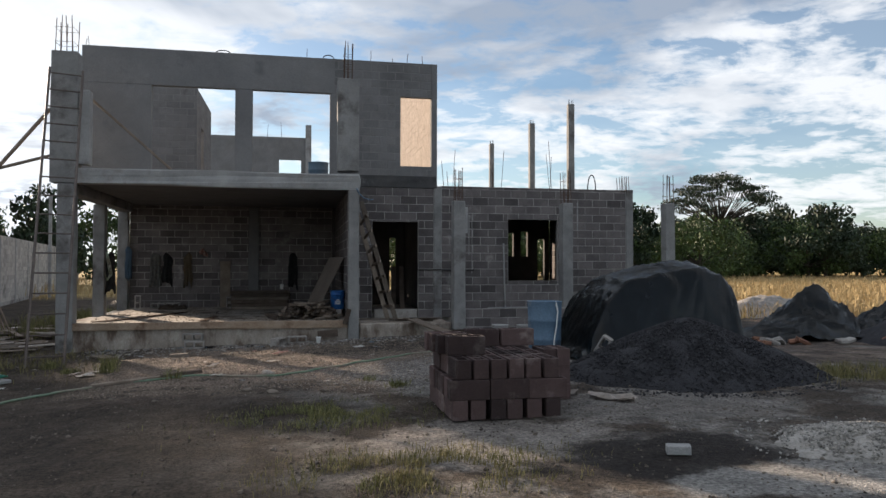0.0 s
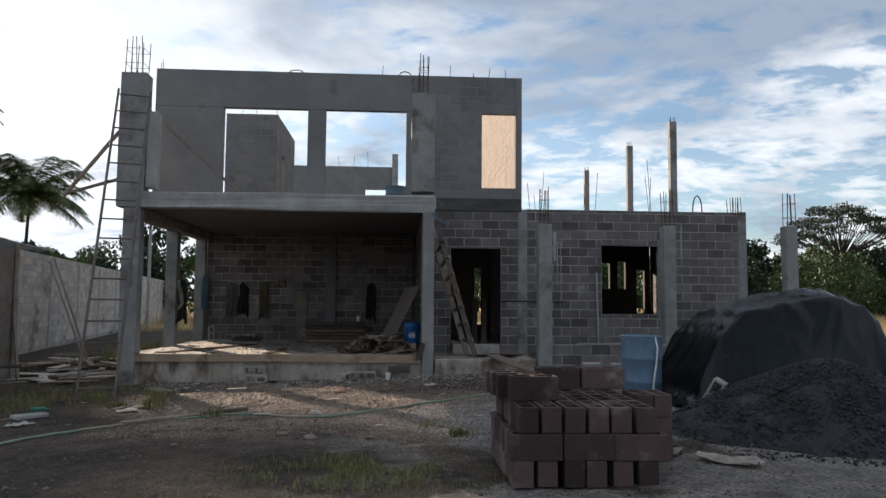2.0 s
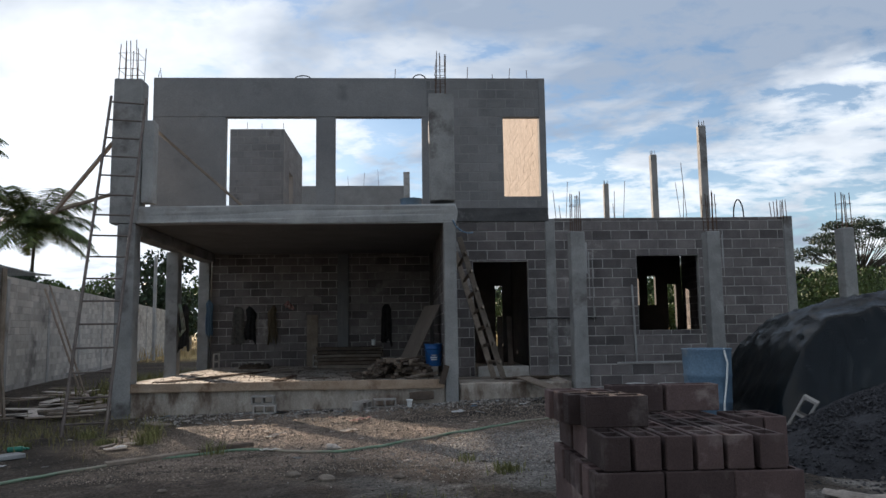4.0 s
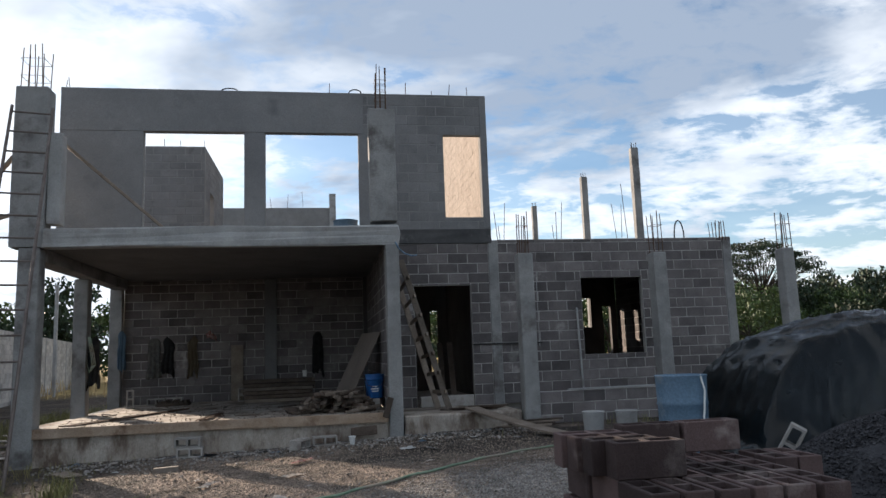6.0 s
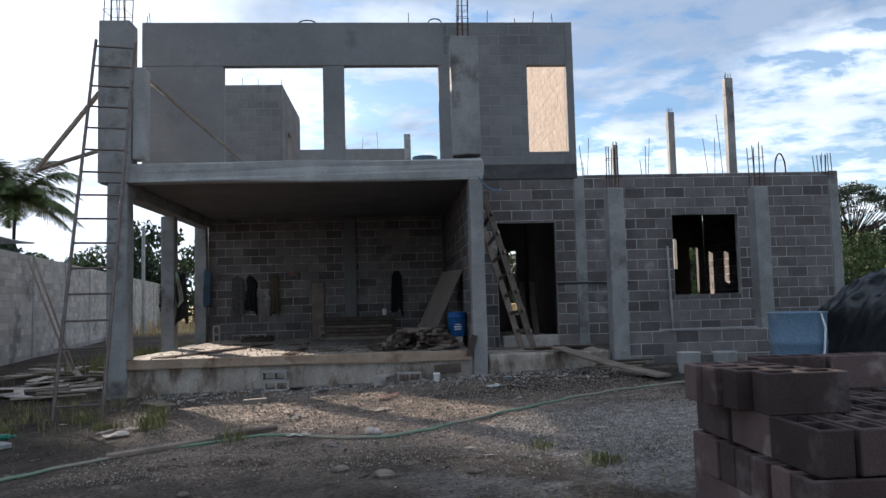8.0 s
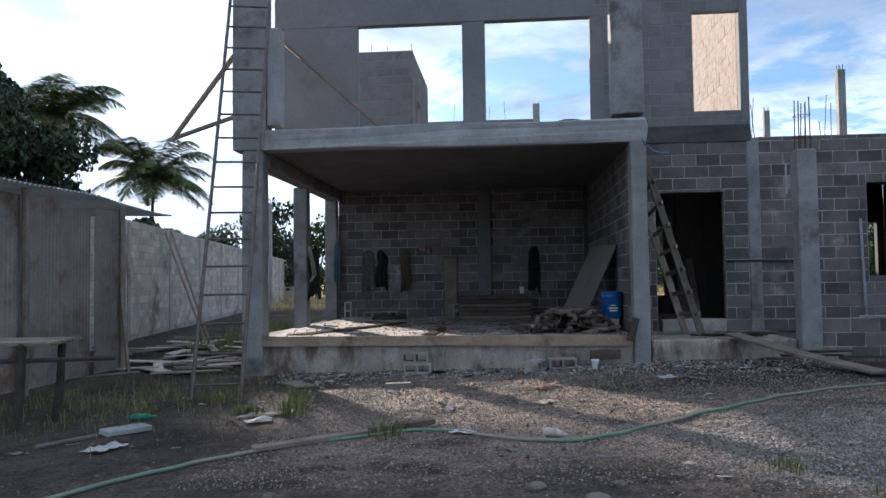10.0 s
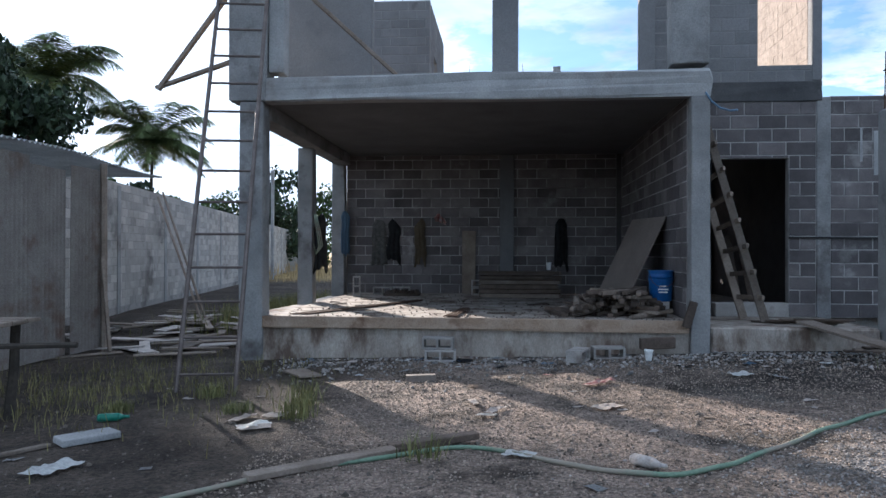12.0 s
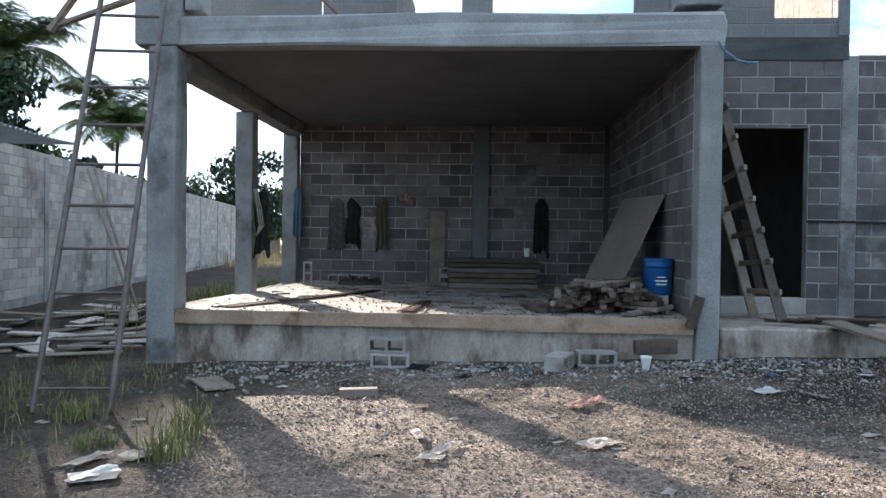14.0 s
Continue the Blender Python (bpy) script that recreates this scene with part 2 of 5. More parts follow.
# ---- small builders ----
def box(bm, x0, x1, y0, y1, z0, z1, m=None):
    vs = [bm.verts.new(p) for p in ((x0, y0, z0), (x1, y0, z0), (x1, y1, z0), (x0, y1, z0), (x0, y0, z1), (x1, y0, z1), (x1, y1, z1), (x0, y1, z1))]
    if m is not None:
        for v in vs:
            v.co = m @ v.co
    for f in ((0, 3, 2, 1), (4, 5, 6, 7), (0, 1, 5, 4), (1, 2, 6, 5), (2, 3, 7, 6), (3, 0, 4, 7)):
        bm.faces.new([vs[i] for i in f])
    return vs


def finish(bm, name, material, smooth=False):
    me = bpy.data.meshes.new(name)
    bm.to_mesh(me)
    bm.free()
    me.materials.append(material)
    if smooth:
        for p in me.polygons:
            p.use_smooth = True
    return me


def part(name, bm, material, parent=None, label="", smooth=False):
    ob = new(name, finish(bm, name, material, smooth))
    if parent is not None:
        ob.parent = parent
    if label:
        ob["label"] = label
    return ob


def empty(name, x=0.0, y=0.0, z=0.0, rz=0.0):
    e = new(name)
    e.matrix_basis = pose(x, y, z, 0, 0, rz)
    e.empty_display_size = 0.1
    return e


def worn(bm, width=0.012, amount=0.006, cuts=0, seed=0):
    """Rounded, slightly uneven edges."""
    bmesh.ops.bevel(bm, geom=list(bm.edges), offset=width, segments=1, affect="EDGES")
    if cuts:
        bmesh.ops.subdivide_edges(bm, edges=[e for e in bm.edges if e.calc_length() > 0.25], cuts=cuts, use_grid_fill=True)
    rng = random.Random(seed)
    for v in bm.verts:
        v.co += Vector([rng.uniform(-amount, amount) for _ in range(3)])
    return bm


def rod(bm, a, b, r, sides=6, r2=None):
    a, b = Vector(a), Vector(b)
    d = (b - a).normalized()
    u = d.orthogonal().normalized()
    w = d.cross(u)
    r2 = r if r2 is None else r2
    ra, rb = [], []
    for i in range(sides):
        t = 2 * math.pi * i / sides
        o = u * math.cos(t) + w * math.sin(t)
        ra.append(bm.verts.new(a + o * r))
        rb.append(bm.verts.new(b + o * r2))
    for i in range(sides):
        j = (i + 1) % sides
        bm.faces.new((ra[i], ra[j], rb[j], rb[i]))
    bm.faces.new(ra[::-1])
    bm.faces.new(rb)


def tube(bm, pts, r, sides=6):
    for a, b in zip(pts[:-1], pts[1:]):
        rod(bm, a, b, r, sides)


def smoothstep(a, b, x):
    t = min(1.0, max(0.0, (x - a) / (b - a)))
    return t * t * (3 - 2 * t)


def ground_z(x, y):
    f = -0.05 - 0.12 * smoothstep(0, 8, y) - 0.10 * smoothstep(8, 14, y)
    f += 0.032 * min(4.0, max(-6.0, x)) * smoothstep(2, 9, y)
    return f


def lumpy(x, y):
    n = 0.030 * noise.noise((x * 0.9, y * 0.9, 0.3)) + 0.014 * noise.noise((x * 3.1, y * 3.1, 4.3))
    return ground_z(x, y) + n


# ---- ground ----
def spread(lo, hi, step, far):
    mid = list(np.arange(lo, hi + 1e-6, step))
    out, s, p = [], step, hi
    while p < far:
        s *= 1.22
        p += s
        out.append(p)
    low, s, p = [], step, lo
    while p > -far:
        s *= 1.22
        p -= s
        low.append(p)
    return low[::-1] + mid + out


gx, gy = spread(-9, 12, 0.14, 1500), spread(-3, 18, 0.14, 1500)
verts = [(x, y, lumpy(x, y) if abs(x) < 60 and abs(y) < 80 else ground_z(x, y)) for y in gy for x in gx]
nx = len(gx)
faces = [(j * nx + i, j * nx + i + 1, (j + 1) * nx + i + 1, (j + 1) * nx + i) for j in range(len(gy) - 1) for i in range(nx - 1)]
me = bpy.data.meshes.new("ground")
me.from_pydata(verts, [], faces)
me.polygons.foreach_set("use_smooth", [True] * len(faces))
ground = new("ground", me)


def ground_material():
    m = bpy.data.materials.new("yard_earth")
    m.use_nodes = True
    n, l = m.node_tree.nodes, m.node_tree.links
    b = n["Principled BSDF"]
    b.inputs["Roughness"].default_value = 0.93
    b.inputs["Specular IOR Level"].default_value = 0.2
    geo = n.new("ShaderNodeNewGeometry")
    sep = n.new("ShaderNodeSeparateXYZ")
    l.new(geo.outputs["Position"], sep.inputs[0])

    def tex(s, d=6, off=0.0):
        mp = n.new("ShaderNodeMapping")
        mp.inputs["Location"].default_value = (off, off * 0.7, 0)
        l.new(geo.outputs["Position"], mp.inputs[0])
        t = n.new("ShaderNodeTexNoise")
        t.inputs["Scale"].default_value, t.inputs["Detail"].default_value, t.inputs["Roughness"].default_value = s, d, 0.65
        l.new(mp.outputs[0], t.inputs["Vector"])
        return t.outputs["Fac"]

    def ramp(fac, a, z, ca=(0, 0, 0), cz=(1, 1, 1)):
        r = n.new("ShaderNodeValToRGB")
        r.color_ramp.elements[0].position, r.color_ramp.elements[1].position = a, z
        r.color_ramp.elements[0].color, r.color_ramp.elements[1].color = (*ca, 1), (*cz, 1)
        l.new(fac, r.inputs[0])
        return r.outputs[0]

    def mix(kind, fac, a, z):
        x = n.new("ShaderNodeMixRGB")
        x.blend_type = kind
        for i, v in enumerate((fac, a, z)):
            if isinstance(v, (int, float)):
                x.inputs[i].default_value = v
            elif isinstance(v, tuple):
                x.inputs[i].default_value = (*v, 1)
            else:
                l.new(v, x.inputs[i])
        return x.outputs[0]

    def calc(op, a, c):
        x = n.new("ShaderNodeMath")
        x.operation = op
        for i, v in enumerate((a, c)):
            if isinstance(v, (int, float)):
                x.inputs[i].default_value = v
            else:
                l.new(v, x.inputs[i])
        return x.outputs[0]

    def band(src, a, z):
        r = n.new("ShaderNodeMapRange")
        r.interpolation_type = "SMOOTHSTEP"
        r.inputs["From Min"].default_value, r.inputs["From Max"].default_value = a, z
        l.new(src, r.inputs["Value"])
        return r.outputs[0]

    col = ramp(tex(0.7), 0.32, 0.68, (0.046, 0.036, 0.029), (0.125, 0.102, 0.082))
    # pale lime dust and cement spills
    col = mix("MIX", calc("MULTIPLY", ramp(tex(1.0, 9, 5.0), 0.47, 0.60), band(sep.outputs[0], -1.5, 1.5)), col, (0.26, 0.245, 0.228))
    # trodden pale dust round the block stack, dark damp soil, cement spilled beyond it

    def blob(cx, cy, rx, ry, seed):
        dx = calc("DIVIDE", calc("SUBTRACT", sep.outputs[0], cx), rx)
        dy = calc("DIVIDE", calc("SUBTRACT", sep.outputs[1], cy), ry)
        d = calc("ADD", calc("MULTIPLY", dx, dx), calc("MULTIPLY", dy, dy))
        d = calc("ADD", d, calc("MULTIPLY", calc("SUBTRACT", tex(1.6, 8, seed), 0.5), 2.6))
        return calc("SUBTRACT", 1.0, band(d, 0.55, 1.05))

    col = mix("MIX", calc("MULTIPLY", blob(1.7, 6.1, 1.2, 1.1, 21.0), 0.8), col, (0.33, 0.30, 0.275))
    col = mix("MIX", calc("MULTIPLY", blob(3.9, 7.1, 1.6, 0.9, 24.0), 0.7), col, (0.27, 0.255, 0.24))
    col = mix("MIX", calc("MULTIPLY", blob(2.9, 5.25, 1.15, 0.75, 27.0), 0.9), col, (0.035, 0.030, 0.028))
    col = mix("MIX", calc("MULTIPLY", blob(3.6, 4.55, 1.3, 0.45, 31.0), 0.85), col, (0.36, 0.35, 0.335))
    col = mix("MIX", calc("MULTIPLY", blob(0.1, 4.3, 1.6, 0.9, 35.0), 0.6), col, (0.055, 0.044, 0.036))
    # gravelly earth in front of the house
    peb = n.new("ShaderNodeTexVoronoi")
    peb.inputs["Scale"].default_value = 78
    l.new(geo.outputs["Position"], peb.inputs["Vector"])
    grey = n.new("ShaderNodeRGBToBW")
    l.new(peb.outputs["Color"], grey.inputs[0])
    pebcol = mix("MULTIPLY", 0.7, (0.38, 0.30, 0.245), ramp(grey.outputs[0], 0.1, 0.9, (0.38, 0.38, 0.39), (1.15, 1.15, 1.15)))
    dark = calc("MULTIPLY", band(sep.outputs[0], 0.3, 2.2), ramp(tex(1.1, 7, 3.0), 0.36, 0.56))
    pebcol = mix("MULTIPLY", dark, pebcol, (0.42, 0.42, 0.45))
    zone = calc("MULTIPLY", band(sep.outputs[1], 8.5, 11.0), band(sep.outputs[0], -3.6, -1.8))
    col = mix("MIX", calc("MULTIPLY", zone, ramp(tex(1.3, 7, 9.0), 0.40, 0.54)), col, pebcol)
    gravel = mix("MULTIPLY", 1.0, (0.34, 0.325, 0.31), ramp(grey.outputs[0], 0.1, 0.9, (0.30, 0.30, 0.31), (1.2, 1.2, 1.2)))
    col = mix("MIX", calc("MULTIPLY", blob(2.9, 10.4, 2.5, 1.9, 41.0), 0.9), col, gravel)
    # dark ash and trodden soil near the step
    ash = calc("MULTIPLY", calc("MULTIPLY", band(sep.outputs[1], 12.4, 14.4), band(sep.outputs[0], -1.4, 1.2)), ramp(tex(0.9, 7, 12.0), 0.30, 0.52))
    col = mix("MIX", ash, col, (0.055, 0.047, 0.042))
    # dry field beyond the yard
    field = calc("MAXIMUM", calc("MULTIPLY", band(sep.outputs[1], 19, 24), band(sep.outputs[0], 9, 12)), band(sep.outputs[1], 40, 50))
    col = mix("MIX", field, col, ramp(tex(0.35, 7, 2.0), 0.35, 0.65, (0.36, 0.25, 0.10), (0.55, 0.42, 0.19)))
    col = mix("MULTIPLY", 0.85, col, ramp(tex(30, 8), 0.34, 0.66, (0.3, 0.3, 0.3), (1.5, 1.48, 1.45)))
    col = mix("MULTIPLY", 0.6, col, ramp(tex(4.5, 7, 6.0), 0.36, 0.64, (0.5, 0.5, 0.5), (1.35, 1.33, 1.3)))
    l.new(col, b.inputs["Base Color"])
    bp = n.new("ShaderNodeBump")
    bp.inputs["Strength"].default_value, bp.inputs["Distance"].default_value = 1.0, 0.045
    l.new(mix("MIX", 0.5, tex(26, 6), peb.outputs["Distance"]), bp.inputs["Height"])
    l.new(bp.outputs[0], b.inputs["Normal"])
    return m


me.materials.append(ground_material())
tagged(ground, "dusty brown earth yard with gravel and pale cement spills", "ground", kind="structure")

# ---- house: block walls ----
PIECES = []  # (wall, block material, list of (u0, u1, w0, w1)) laid at the end of the file
COURSE, BLOCK = 0.2, 0.4


def block_wall(name, u0, u1, w0, w1, m, thick=0.15, holes=(), mat=None, core=None, label="", laid=True, joint=0.016, inset=0.006):
    """A wall in its own frame: u along it, thickness from 0 to thick, w up; m puts it in the world. holes: (u0, u1, w0, w1)."""
    us = sorted({u0, u1, *[min(max(h[i], u0), u1) for h in holes for i in (0, 1)]})
    ws = sorted({w0, w1, *[min(max(h[i], w0), w1) for h in holes for i in (2, 3)]})

    def solid(u, w):
        return u0 < u < u1 and w0 < w < w1 and not any(h[0] < u < h[1] and h[2] < w < h[3] for h in holes)

    bm = bmesh.new()
    y0, y1 = inset, thick - inset
    for a, b in zip(us[:-1], us[1:]):
        for c, d in zip(ws[:-1], ws[1:]):
            uc, wc = (a + b) / 2, (c + d) / 2
            if not solid(uc, wc):
                continue
            quads = [((a, y0, c), (b, y0, c), (b, y0, d), (a, y0, d)), ((b, y1, c), (a, y1, c), (a, y1, d), (b, y1, d))]
            if not solid(a - 1e-4, wc):
                quads.append(((a, y1, c), (a, y0, c), (a, y0, d), (a, y1, d)))
            if not solid(b + 1e-4, wc):
                quads.append(((b, y0, c), (b, y1, c), (b, y1, d), (b, y0, d)))
            if not solid(uc, d + 1e-4):
                quads.append(((a, y0, d), (b, y0, d), (b, y1, d), (a, y1, d)))
            if not solid(uc, c - 1e-4):
                quads.append(((a, y1, c), (b, y1, c), (b, y0, c), (a, y0, c)))
            for q in quads:
                bm.faces.new([bm.verts.new(p) for p in q])
    bmesh.ops.remove_doubles(bm, verts=bm.verts, dist=1e-4)
    wall = part(name, bm, core or M_MORTAR)
    wall.matrix_basis = m
    tagged(wall, label, "wall", kind="structure")
    if laid:
        blocks, row, w = [], 0, w0
        while w < w1 - 0.03:
            top = min(w + COURSE, w1)
            cuts = [u0] + [u for u in np.arange(u0 + (BLOCK if row % 2 == 0 else BLOCK / 2), u1 - 0.06, BLOCK)] + [u1]
            for a, b in zip(cuts[:-1], cuts[1:]):
                spans = [(a, b)]
                for h in holes:
                    if h[2] < top - 0.02 and h[3] > w + 0.02:
                        nxt = []
                        for s, e in spans:
                            if h[0] > s:
                                nxt.append((s, min(e, h[0])))
                            if h[1] < e:
                                nxt.append((max(s, h[1]), e))
                            for lo2, hi2 in ((w, h[2]), (h[3], top)):
                                if hi2 - lo2 > 0.03 and min(e, h[1]) - max(s, h[0]) > 0.05:
                                    blocks.append((max(s, h[0]) + joint / 2, min(e, h[1]) - joint / 2, lo2 + joint / 2, hi2 - 0.002))
                        spans = nxt
                lo, hi = w, top
                for s, e in spans:
                    if e - s > 0.05:
                        blocks.append((s + joint / 2, e - joint / 2, lo + joint / 2, hi - joint / 2))
            w, row = w + COURSE, row + 1
        PIECES.append((wall, mat or M_BLOCK, blocks, thick))
    return wall


def slab(name, x0, x1, y0, y1, z0, z1, material, label, category="concrete", seed=1, width=0.012, amount=0.004):
    bm = bmesh.new()
    box(bm, x0, x1, y0, y1, z0, z1)
    worn(bm, width, amount, 3, seed)
    ob = part(name, bm, material)
    return tagged(ob, label, category, kind="structure")


F, P = 17.82, 16.10          # facade plane, porch front plane
FLOOR, SOFFIT, DECK = 0.18, 3.07, 3.45

# ground storey
block_wall("wall_door", 1.30, 3.33, 0.0, 3.2, pose(0, F, 0.1), holes=[(1.80, 2.94, -0.1, 2.36)], label="bare dark concrete block wall round an open doorway")
block_wall("wall_wing", 3.53, 8.46, 0.0, 3.27, pose(0, F, 0.1), holes=[(5.25, 6.58, 0.9, 2.46)], label="bare dark concrete block wall with an empty window opening")
block_wall("wall_wing_side", 0.15, 6.0, 0.0, 3.27, pose(8.63, F, 0.1, 0, 0, 90), label="bare dark concrete block side wall")
block_wall("wall_wing_back", 3.2, 8.47, 0.0, 3.1, pose(0, 23.8, 0.1), holes=[(6.95, 7.2, 1.6, 2.4), (7.45, 7.7, 1.6, 2.45), (8.05, 8.3, 0.8, 2.2)], label="rear block wall with openings onto the field", core=M_SHADEINNER, laid=False)
block_wall("wall_porch_back", -4.62, 1.0, 0.0, 2.9, pose(0, 21.8, FLOOR), label="bare block wall at the back of the porch")
block_wall("wall_porch_side", 0.0, 5.7, 0.0, 2.9, pose(1.25, 16.32, FLOOR, 0, 0, 90), label="bare block side wall of the porch")
slab("wall_column_door", 3.33, 3.53, F - 0.012, F + 0.17, -0.3, 3.36, M_COLUMN, "grey cast concrete column set into block wall", "column", 5)
slab("wall_column_corner", 8.46, 8.665, F - 0.012, F + 0.14, -0.3, 3.385, M_COLUMN, "grey cast concrete corner column of block wall", "column", 6)
slab("wall_column_back", -1.38, -1.09, 21.72, 21.79, FLOOR, SOFFIT, M_SHADESOFFIT, "grey concrete column on rear porch wall", "column", 7)
slab("ceiling_wing", 3.54, 8.46, F + 0.16, 23.9, 3.2, 3.34, M_SHADESOFFIT, "grey concrete roof slab over the wing", "slab", 8)
slab("floor_house", 1.40, 8.46, F + 0.16, 24.0, -0.3, 0.12, M_SLAB, "dusty concrete floor inside the house", "floor", 9)
slab("trim_slab_lip", -4.49, 1.09, P - 0.02, P + 0.028, FLOOR - 0.15, FLOOR + 0.004, M_LIP, "brown-stained edge strip of the porch slab", "edge", 23, 0.012, 0.012)
slab("floor_porch", -4.50, 1.10, P + 0.03, 21.78, -0.75, FLOOR, M_SLABFACE, "stained raised concrete porch slab", "floor", 10, 0.02, 0.008)
slab("floor_porch_edge", -4.95, -4.51, P + 0.6, 21.7, -0.75, FLOOR - 0.06, M_SLAB, "rough concrete edge of porch slab", "floor", 11, 0.02, 0.012)
slab("floor_doorstep", 1.37, 3.42, P + 0.02, F - 0.01, -0.45, 0.10, M_SLABFACE, "low concrete landing before the doorway", "floor", 12, 0.02, 0.008)
block_wall("wall_plinth", 3.74, 8.6, 0.0, 0.6, pose(0, P - 0.02, -0.2), label="low unfinished block plinth wall")
slab("trim_door_sill", 1.85, 2.9, F - 0.1, F + 0.12, 0.10, 0.31, M_GREYBLOCK, "grey block sill in the doorway", "sill", 13)

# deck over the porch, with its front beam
# slab undersides are darker than the beam: shade under the deck is in their colour
slab("ceiling_porch", -4.80, 1.30, P + 0.27, 24.0, SOFFIT + 0.02, DECK - 0.05, M_SHADESOFFIT, "grey concrete deck slab over the porch", "slab", 14)
slab("ceiling_rear", 1.30, 3.40, F + 0.16, 24.0, SOFFIT + 0.12, DECK - 0.02, M_SHADESOFFIT, "grey concrete slab over the rear rooms", "slab", 15)
slab("ceiling_beam", -4.46, 1.36, P - 0.02, P + 0.26, SOFFIT - 0.02, DECK - 0.07, M_CONC, "pale cast concrete beam along the porch front", "beam", 16, 0.02, 0.018)
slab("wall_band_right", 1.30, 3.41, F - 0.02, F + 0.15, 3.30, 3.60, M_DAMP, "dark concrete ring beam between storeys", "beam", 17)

slab("ceiling_beam_side", -4.80, -4.50, P + 0.30, 21.58, SOFFIT - 0.21, SOFFIT + 0.015, M_COLUMN, "grey cast concrete beam along the open porch side", "beam", 18, 0.015, 0.008)

# upper storey
slab("wall_beam_upper", -4.83, 0.87, F - 0.014, F - 0.001, 5.562, 6.405, M_BEAM, "smooth grey cast ring beam over the upper openings", "beam", 51, 0.004, 0.002)
slab("wall_pier_upper", -1.455, -1.065, F - 0.012, F - 0.001, 3.57, 5.558, M_BEAM, "smooth grey cast pier between upper openings", "pier", 52, 0.004, 0.002)
slab("wall_pier_upper_end", 0.765, 0.99, F - 0.012, F - 0.001, 3.57, 5.558, M_BEAM, "smooth grey cast pier beside upper opening", "pier", 53, 0.004, 0.002)
slab("wall_corner_upper", 3.27, 3.405, F - 0.016, F - 0.001, 3.61, 6.405, M_BEAM, "smooth grey cast corner strip of the upper wall", "pier", 54, 0.004, 0.002)
slab("wall_render_upper", -4.83, -3.34, F - 0.010, F - 0.001, 3.57, 5.558, M_BEAM, "smooth grey rendered wall part of the upper storey", "wall", 55, 0.003, 0.002)
block_wall("wall_upper_front", -4.84, 3.41, 0.0, 2.85, pose(0, F, 3.56), holes=[(-3.33, -1.46, -0.1, 2.0), (-1.06, 0.76, -0.1, 2.0), (2.49, 3.265, 0.28, 2.0)], mat=M_UPPER, core=M_UPMORTAR, label="grey block wall of the unfinished upper storey with empty openings", inset=0.003, joint=0.012)
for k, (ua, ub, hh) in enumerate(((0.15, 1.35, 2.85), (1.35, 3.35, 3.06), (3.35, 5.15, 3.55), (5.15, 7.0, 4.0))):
    block_wall("wall_upper_right_" + ("front", "middle", "rear", "gable")[k], ua, ub, 0.0, hh, pose(3.41, F, 3.56, 0, 0, 90), mat=M_LITWALL, core=M_LITWALL, label="mortar-smeared block side wall with sunlit tan in its colour", joint=0.01, inset=0.003)
block_wall("wall_upper_room_front", -4.46, -2.97, 0.0, 3.22, pose(0, 22.8, 3.48), mat=M_UPPER, core=M_UPMORTAR, label="grey block wall of an inner upper room")
block_wall("wall_upper_room_side", 0.15, 3.5, 0.0, 3.22, pose(-2.97, 22.8, 3.48, 0, 0, 90), holes=[(0.9, 1.6, 0.0, 2.2)], mat=M_UPPER, core=M_UPMORTAR, label="grey block side wall of an inner upper room")
block_wall("wall_upper_rear", -5.0, 0.3, 0.0, 3.3, pose(0, 31.7, 3.56), holes=[(-0.80, 0.12, 0.3, 2.34)], mat=M_UPPER, core=M_UPMORTAR, label="grey block parapet wall at the rear", laid=False)
slab("wall_rear_post", 0.3, 0.55, 31.6, 31.85, 3.5, 7.4, M_CONC, "grey concrete post at rear parapet end", "column", 21)
slab("ceiling_rear_deck", -5.0, 3.4, 24.02, 32.0, 3.3, 3.5, M_SHADESOFFIT, "grey concrete rear deck slab", "slab", 22)
block_wall("wall_rear_ground", -5.0, 3.4, 0.0, 3.2, pose(0, 31.8, 0.0), label="rear ground storey block wall", laid=False)


def rebar_cage(name, x, y, z, h, w=0.16, n=3, label="rusty steel reinforcement bars sticking up", seed=0, rings=2):
    rng = random.Random(seed)
    e = empty(name, x, y, z)
    for i in range(n):
        for j in (0, 1):
            bm = bmesh.new()
            px, py = (i / (n - 1) - 0.5) * w, (j - 0.5) * w
            hh = h * rng.uniform(0.88, 1.0)
            rod(bm, (px, py, -0.08), (px + rng.uniform(-0.03, 0.03), py + rng.uniform(-0.02, 0.02), hh), 0.0085, 5)
            part("bar", bm, M_STEEL, e)
    for k in range(rings):
        zz = h * (0.25 + 0.4 * k / max(1, rings - 1))
        bm = bmesh.new()
        q = w / 2 + 0.012
        tube(bm, [(-q, -q, zz), (q, -q, zz), (q, q, zz), (-q, q, zz), (-q, -q, zz)], 0.005, 4)
        part("stirrup", bm, M_STEEL, e)
    return tagged(e, label, "rebar", "column reinforcement")


def column(name, x0, x1, y0, y1, z0, z1, label, seed):
    ob = slab(name, x0, x1, y0, y1, z0, z1, M_COLUMN, label, "column", seed, 0.015, 0.008)
    return ob


